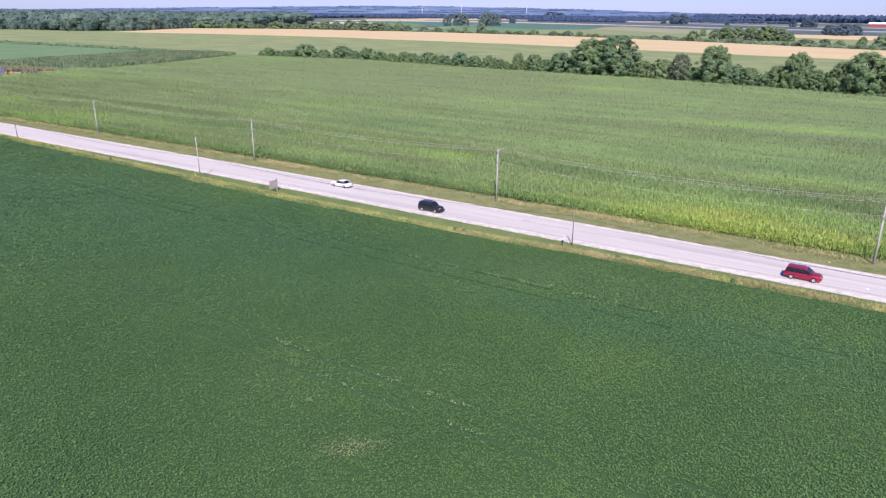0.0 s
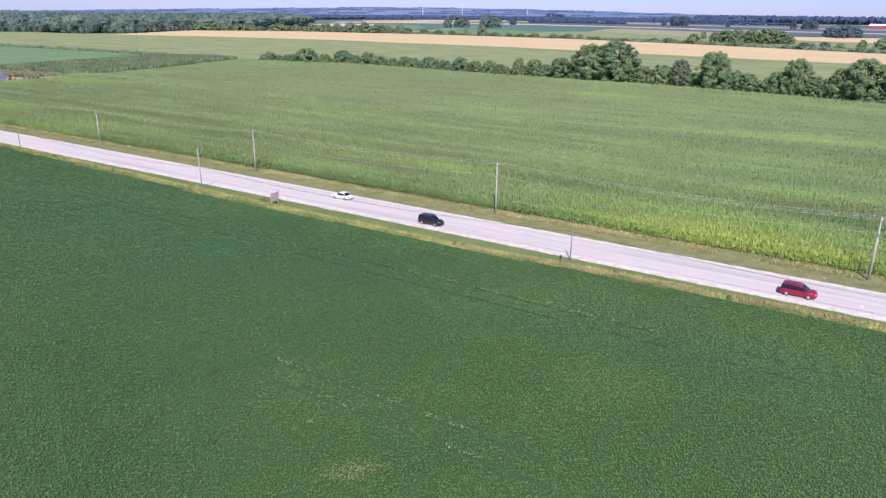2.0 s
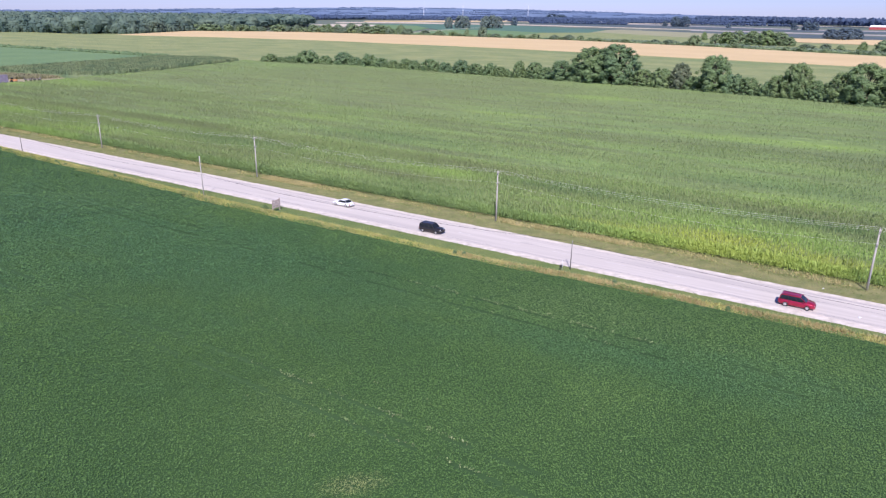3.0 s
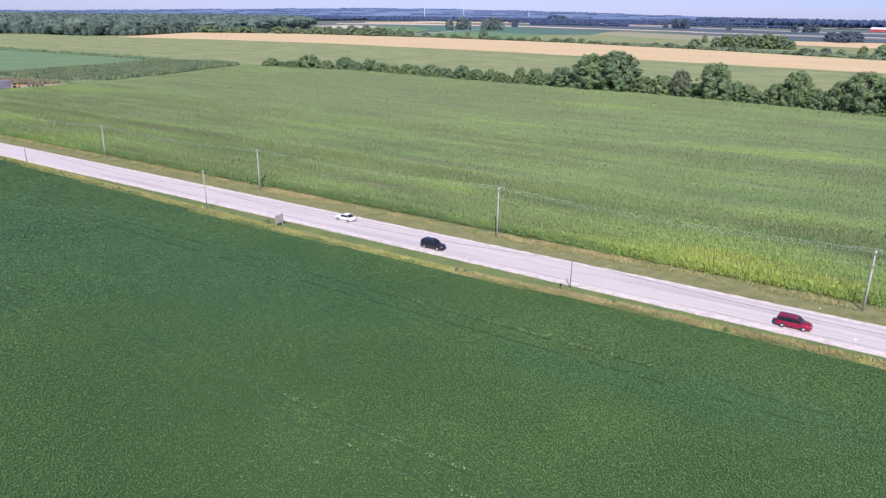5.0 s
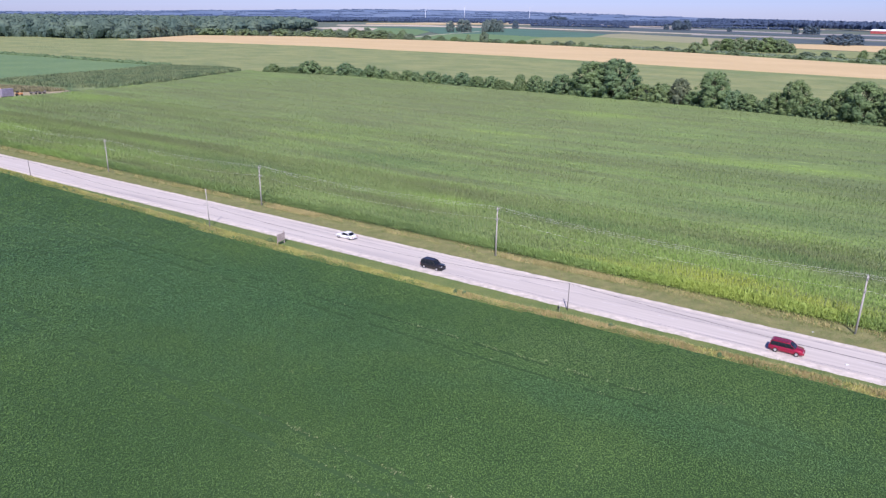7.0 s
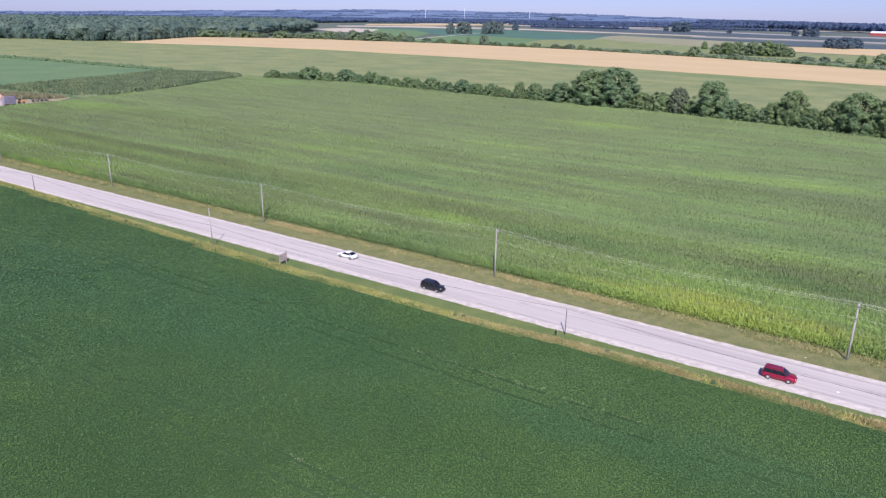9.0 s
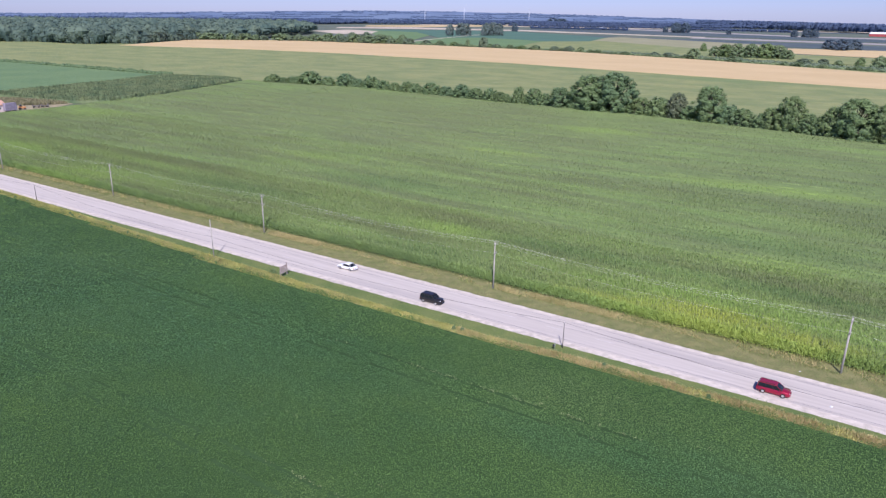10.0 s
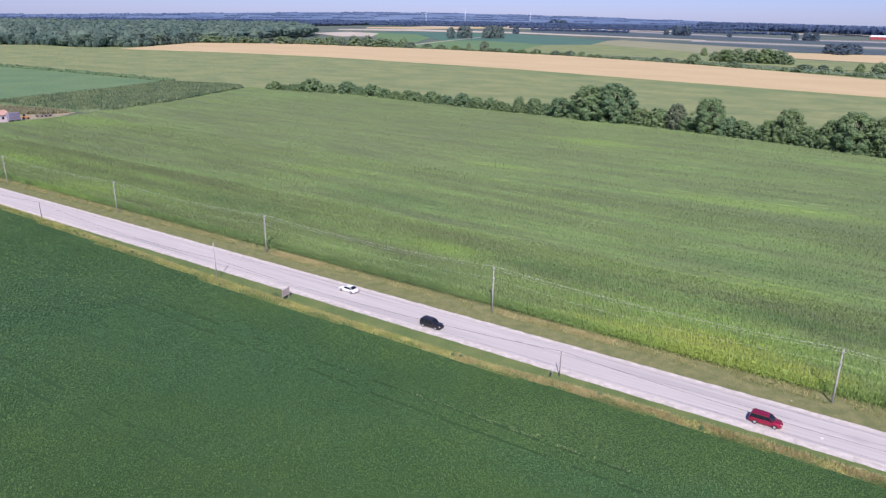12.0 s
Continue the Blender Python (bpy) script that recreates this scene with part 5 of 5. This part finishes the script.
def car(place, turn, colour, label, length, width, belt, roof, cabin, top, bonnet, rails=False, spare=False):
    """A car with x ahead. cabin: the glass's back and front at the belt; top: the roof's; bonnet: height at the nose."""
    root = thing("car", place, label, "car", "cars on the road", turn)
    hl, hw = length / 2, width / 2
    bm = bmesh.new()
    rings = []
    for x, zl, zh, w in ((-hl, 0.50, belt - 0.22, 0.86), (-hl + 0.10, 0.32, belt - 0.05, 0.95), (-hl + 0.55, 0.25, belt, 1.0), (cabin[1] - 0.2, 0.22, belt, 1.0), (cabin[1] + 0.15, 0.22, belt - 0.03, 1.0), (hl - 0.55, 0.25, bonnet, 0.98), (hl - 0.14, 0.30, bonnet - 0.12, 0.90), (hl, 0.42, bonnet - 0.30, 0.76)):
        w *= hw
        m = (zl + zh) / 2
        rings.append([(x, -w * 0.9, zl), (x, -w, zl + 0.12), (x, -w, m), (x, -w * 0.985, zh - 0.12), (x, -w * 0.90, zh - 0.01), (x, 0, zh + 0.02), (x, w * 0.90, zh - 0.01), (x, w * 0.985, zh - 0.12), (x, w, m), (x, w, zl + 0.12), (x, w * 0.9, zl)])
    loft(bm, rings)
    bmesh.ops.recalc_face_normals(bm, faces=bm.faces)
    body = part("body", bm, colour, root, smooth=True)
    bm = bmesh.new()
    loft(bm, [round_ring(cabin[0], cabin[1], hw * 0.93, belt - 0.03, 0.12), round_ring(cabin[0] * 0.6 + top[0] * 0.4, cabin[1] * 0.6 + top[1] * 0.4, hw * 0.89, belt + (roof - belt) * 0.45, 0.14), round_ring(top[0], top[1], hw * 0.82, roof - 0.06, 0.16)])
    bmesh.ops.recalc_face_normals(bm, faces=bm.faces)
    part("window_glass", bm, CAR_GLASS, root, "dark tinted windows")
    bm = bmesh.new()
    loft(bm, [round_ring(top[0] - 0.04, top[1] + 0.04, hw * 0.85, roof - 0.09, 0.18), round_ring(top[0] + 0.02, top[1] - 0.02, hw * 0.81, roof - 0.02, 0.18), round_ring(top[0] + 0.15, top[1] - 0.15, hw * 0.66, roof, 0.18)])
    bmesh.ops.recalc_face_normals(bm, faces=bm.faces)
    part("roof", bm, colour, root, smooth=True)
    for sx in (-1, 1):
        for f in (0.0, 0.36, 0.68, 1.0):
            x0, x1 = cabin[0] + (cabin[1] - cabin[0]) * f, top[0] + (top[1] - top[0]) * f
            bm = bmesh.new()
            rod(bm, (x0, sx * hw * 0.925, belt - 0.02), (x1, sx * hw * 0.83, roof - 0.07), 0.045, 0.04, 6)
            part("pillar", bm, colour if f in (0.0, 1.0) else TRIM_BLACK, root)
        bm = bmesh.new()
        box(bm, (0.16, 0.20, 0.13), (cabin[1] - 0.35, sx * (hw + 0.08), belt + 0.06), 0.03)
        part("side_mirror", bm, colour, root)
        if rails:
            bm = bmesh.new()
            rod(bm, (top[0] + 0.2, sx * hw * 0.70, roof + 0.05), (top[1] - 0.3, sx * hw * 0.70, roof + 0.05), 0.022)
            for x in (top[0] + 0.25, top[1] - 0.35):
                rod(bm, (x, sx * hw * 0.70, roof - 0.03), (x, sx * hw * 0.70, roof + 0.05), 0.02)
            part("roof_rail", bm, TRIM_BLACK, root)
        bm = bmesh.new()
        box(bm, (0.12, 0.40, 0.17), (hl - 0.13, sx * hw * 0.62, bonnet - 0.22), 0.04)
        part("headlight", bm, LAMP_CLEAR, root)
        bm = bmesh.new()
        box(bm, (0.10, 0.22, 0.34), (-hl + 0.05, sx * hw * 0.80, belt - 0.26), 0.03)
        part("tail_light", bm, LAMP_RED, root)
        for x in (-hl + 0.98, hl - 0.95):
            bm = bmesh.new()
            y = sx * (hw - 0.06)
            rod(bm, (x, y - 0.12, 0.34), (x, y + 0.12, 0.34), 0.34, 0.34, 20)
            wheel = part("wheel", bm, TYRE, root)
            bm = bmesh.new()
            rod(bm, (x, y - sx * 0.05, 0.34), (x, y + sx * 0.135, 0.34), 0.23, 0.21, 16)
            part("rim", bm, RIM, wheel)
    bm = bmesh.new()
    box(bm, (0.14, width * 0.86, 0.16), (hl - 0.05, 0, 0.40), 0.05)
    part("front_bumper", bm, TRIM_BLACK if colour is BLACK_PAINT else colour, root)
    bm = bmesh.new()
    box(bm, (0.16, width * 0.90, 0.18), (-hl + 0.03, 0, 0.45), 0.05)
    part("rear_bumper", bm, TRIM_BLACK if colour is BLACK_PAINT else colour, root)
    bm = bmesh.new()
    box(bm, (0.03, 0.75, 0.13), (hl + 0.01, 0, bonnet - 0.30), 0.01)
    part("grille", bm, TRIM_BLACK, root)
    bm = bmesh.new()
    box(bm, (0.02, 0.31, 0.15), (-hl - 0.012 - 0.04, 0, 0.72))
    part("number_plate", bm, PLATE, root)
    bm = bmesh.new()
    for f in (0.36, 0.68):
        x = cabin[0] + (cabin[1] - cabin[0]) * f
        for sx in (-1, 1):
            box(bm, (0.02, 0.012, belt - 0.50), (x, sx * (hw + 0.001), 0.34 + (belt - 0.3) / 2))
    part("door_gap", bm, TRIM_BLACK, root)
    if spare:
        bm = bmesh.new()
        rod(bm, (-hl - 0.20, 0, 0.95), (-hl + 0.02, 0, 0.95), 0.34, 0.34, 18)
        part("spare_wheel", bm, TYRE, root, "dark spare wheel on the tailgate")
    return root


car(at(-14.3, 96.35, 0.03), ROAD_TURN, RED_PAINT, "dark red minivan with tinted windows on the road", 4.75, 1.90, 1.02, 1.70, (-2.26, 1.25), (-2.05, 0.40), 0.96, rails=True)
car(at(-76.5, 96.0, 0.03), ROAD_TURN, BLACK_PAINT, "black sport utility car with roof rails on the road", 4.85, 1.92, 1.06, 1.74, (-2.34, 1.05), (-2.10, 0.40), 1.02, rails=True)
car(at(-102.5, 100.9, 0.03), ROAD_TURN + math.pi, WHITE_PAINT, "white saloon car on the road's far lane", 4.75, 1.80, 0.90, 1.43, (-1.75, 1.05), (-1.0, 0.25), 0.84)

# ---- farmyard at the corn field's end ----
def gabled(name, x, y, long, wide, eaves, ridge, wall, roof, label, turn, category, doors=1, windows=2):
    root = thing(name, (x, y, 0), label, category, turn=turn)
    bm = bmesh.new()
    box(bm, (long, wide, eaves), (0, 0, eaves / 2))
    for sx in (-1, 1):
        v = [bm.verts.new((sx * long / 2, yy, zz)) for yy, zz in ((-wide / 2, eaves), (wide / 2, eaves), (0, ridge))]
        bm.faces.new(v if sx > 0 else v[::-1])
    part("wall", bm, wall, root)
    for sy in (-1, 1):
        bm = bmesh.new()
        run = math.hypot(wide / 2 + 0.4, ridge - eaves)
        tilt = math.atan2(ridge - eaves, wide / 2)
        box(bm, (long + 0.8, run + 0.2, 0.14), (0, sy * (wide / 4 + 0.15), (eaves + ridge) / 2 + 0.02), 0.0, Matrix.Rotation(-sy * tilt, 3, "X"))
        part("roof", bm, roof, root)
    for i in range(windows):
        for sy in (-1, 1):
            bm = bmesh.new()
            box(bm, (1.1, 0.08, 1.2), (long * ((i + 1) / (windows + 1) - 0.5), sy * (wide / 2 + 0.02), eaves * 0.55), 0.01)
            part("window", bm, CAR_GLASS, root)
    if doors:
        bm = bmesh.new()
        box(bm, (0.08, 1.8, min(2.4, eaves * 0.8)), (long / 2 + 0.02, 0, min(1.2, eaves * 0.4)), 0.01)
        part("door", bm, TRIM_BLACK, root)
    return root


slab("farmyard", [(-330, 385), (-262, 366), (-244, 378), (-236, 398), (-236, 421), (-255, 430), (-276, 437), (-330, 446)], -0.02, BARE_SOIL, "bare pale soil of a farmyard", 0.2)
gabled("farm_building", -257.6, 378.6, 9.5, 7.0, 3.9, 6.0, WHITE_WALL, ORANGE_ROOF, "pale-walled farm building with an orange-brown roof", 1.05, "building")
trailer = thing("box_trailer", (-250.3, 382.0, 0), "grey-violet box trailer in the farmyard", "trailer", turn=1.05)
bm = bmesh.new()
box(bm, (6.2, 2.5, 3.9), (0, 0, 2.75), 0.05)
part("box", bm, GREY_SIDING, trailer)
for i in range(10):
    bm = bmesh.new()
    box(bm, (0.08, 0.06, 3.8), (-2.7 + 0.6 * i, -1.27, 2.75))
    part("rib", bm, GREY_SIDING, trailer)
for x in (-1.8, -0.9, 2.0):
    for y in (-1.05, 1.05):
        bm = bmesh.new()
        rod(bm, (x, y - 0.15, 0.5), (x, y + 0.15, 0.5), 0.5, 0.5, 14)
        part("wheel", bm, TYRE, trailer)
bm = bmesh.new()
box(bm, (5.8, 0.9, 0.3), (0, 0, 0.75))
part("chassis", bm, DARK_METAL, trailer)
machine = thing("farm_machine", (-249.0, 391.0, 0), "orange farm machine parked on bare soil", "machine", turn=0.6)
bm = bmesh.new()
box(bm, (3.6, 1.6, 1.1), (0, 0, 1.15), 0.2)
part("body", bm, ORANGE_PAINT, machine)
bm = bmesh.new()
box(bm, (1.2, 1.3, 1.0), (-0.7, 0, 2.1), 0.1)
part("cab", bm, CAR_GLASS, machine)
for x, r in ((-1.1, 0.75), (1.2, 0.5)):
    for y in (-0.95, 0.95):
        bm = bmesh.new()
        rod(bm, (x, y - 0.2, r), (x, y + 0.2, r), r, r, 16)
        part("wheel", bm, TYRE, machine)
for x, y, k in ((-246.3, 400.2, 0.3), (-242.6, 402.4, 0.9)):
    cart = thing("farm_cart", (x, y, 0), "low dark flat farm cart at the field's edge", "cart", "farm carts", k)
    bm = bmesh.new()
    box(bm, (3.8, 1.9, 0.35), (0, 0, 0.95), 0.04)
    box(bm, (0.12, 1.9, 0.8), (-1.8, 0, 1.4))
    box(bm, (0.12, 1.9, 0.8), (1.8, 0, 1.4))
    part("deck", bm, DARK_POLE, cart)
    for wx in (-1.2, 1.2):
        for wy in (-0.9, 0.9):
            bm = bmesh.new()
            rod(bm, (wx, wy - 0.1, 0.4), (wx, wy + 0.1, 0.4), 0.4, 0.4, 12)
            part("wheel", bm, TYRE, cart)

# ---- far buildings and wind turbines ----
gabled("barn", 1332, 2330, 60, 22, 8, 13, RED_SIDING, PALE_ROOF, "long red barn with a pale metal roof", -0.85, "barn", windows=4)
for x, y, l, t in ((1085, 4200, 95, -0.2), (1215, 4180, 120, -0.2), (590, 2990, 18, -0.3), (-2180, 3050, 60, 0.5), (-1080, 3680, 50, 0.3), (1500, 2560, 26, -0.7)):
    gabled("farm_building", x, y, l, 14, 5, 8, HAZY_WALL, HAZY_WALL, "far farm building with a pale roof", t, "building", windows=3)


def wind_turbine(x, y, hub, turn, spin):
    root = thing("wind_turbine", (x, y, 0), "slender white three-bladed wind turbine at rest", "wind turbine", "wind turbines", turn)
    bm = bmesh.new()
    rod(bm, (0, 0, 0), (0, 0, hub), 2.2, 1.3, 14)
    part("tower", bm, TURBINE, root, smooth=True)
    bm = bmesh.new()
    box(bm, (3, 9, 3.4), (0, 1.5, hub + 0.8), 0.8)
    part("nacelle", bm, TURBINE, root)
    bm = bmesh.new()
    rod(bm, (0, -5.5, hub + 0.8), (0, -3, hub + 0.8), 0.8, 1.7, 12)
    hubcap = part("hub", bm, TURBINE, root)
    for i in range(3):
        a = spin + i * 2 * math.pi / 3
        bm = bmesh.new()
        box(bm, (1.0, 0.3, 38), (0, 0, 19.5))
        for v in bm.verts:
            if v.co.z > 30:
                v.co.x *= 0.25
        blade = part("blade", bm, TURBINE, hubcap)
        blade.matrix_basis = Matrix.Translation((0, -4.2, hub + 0.8)) @ Matrix.Rotation(a, 4, "Y")
    return root


wind_turbine(-175, 4420, 62, 0.2, 0.1)
wind_turbine(58, 4500, 84, 0.1, 0.6)
wind_turbine(445, 4450, 80, -0.1, 1.0)
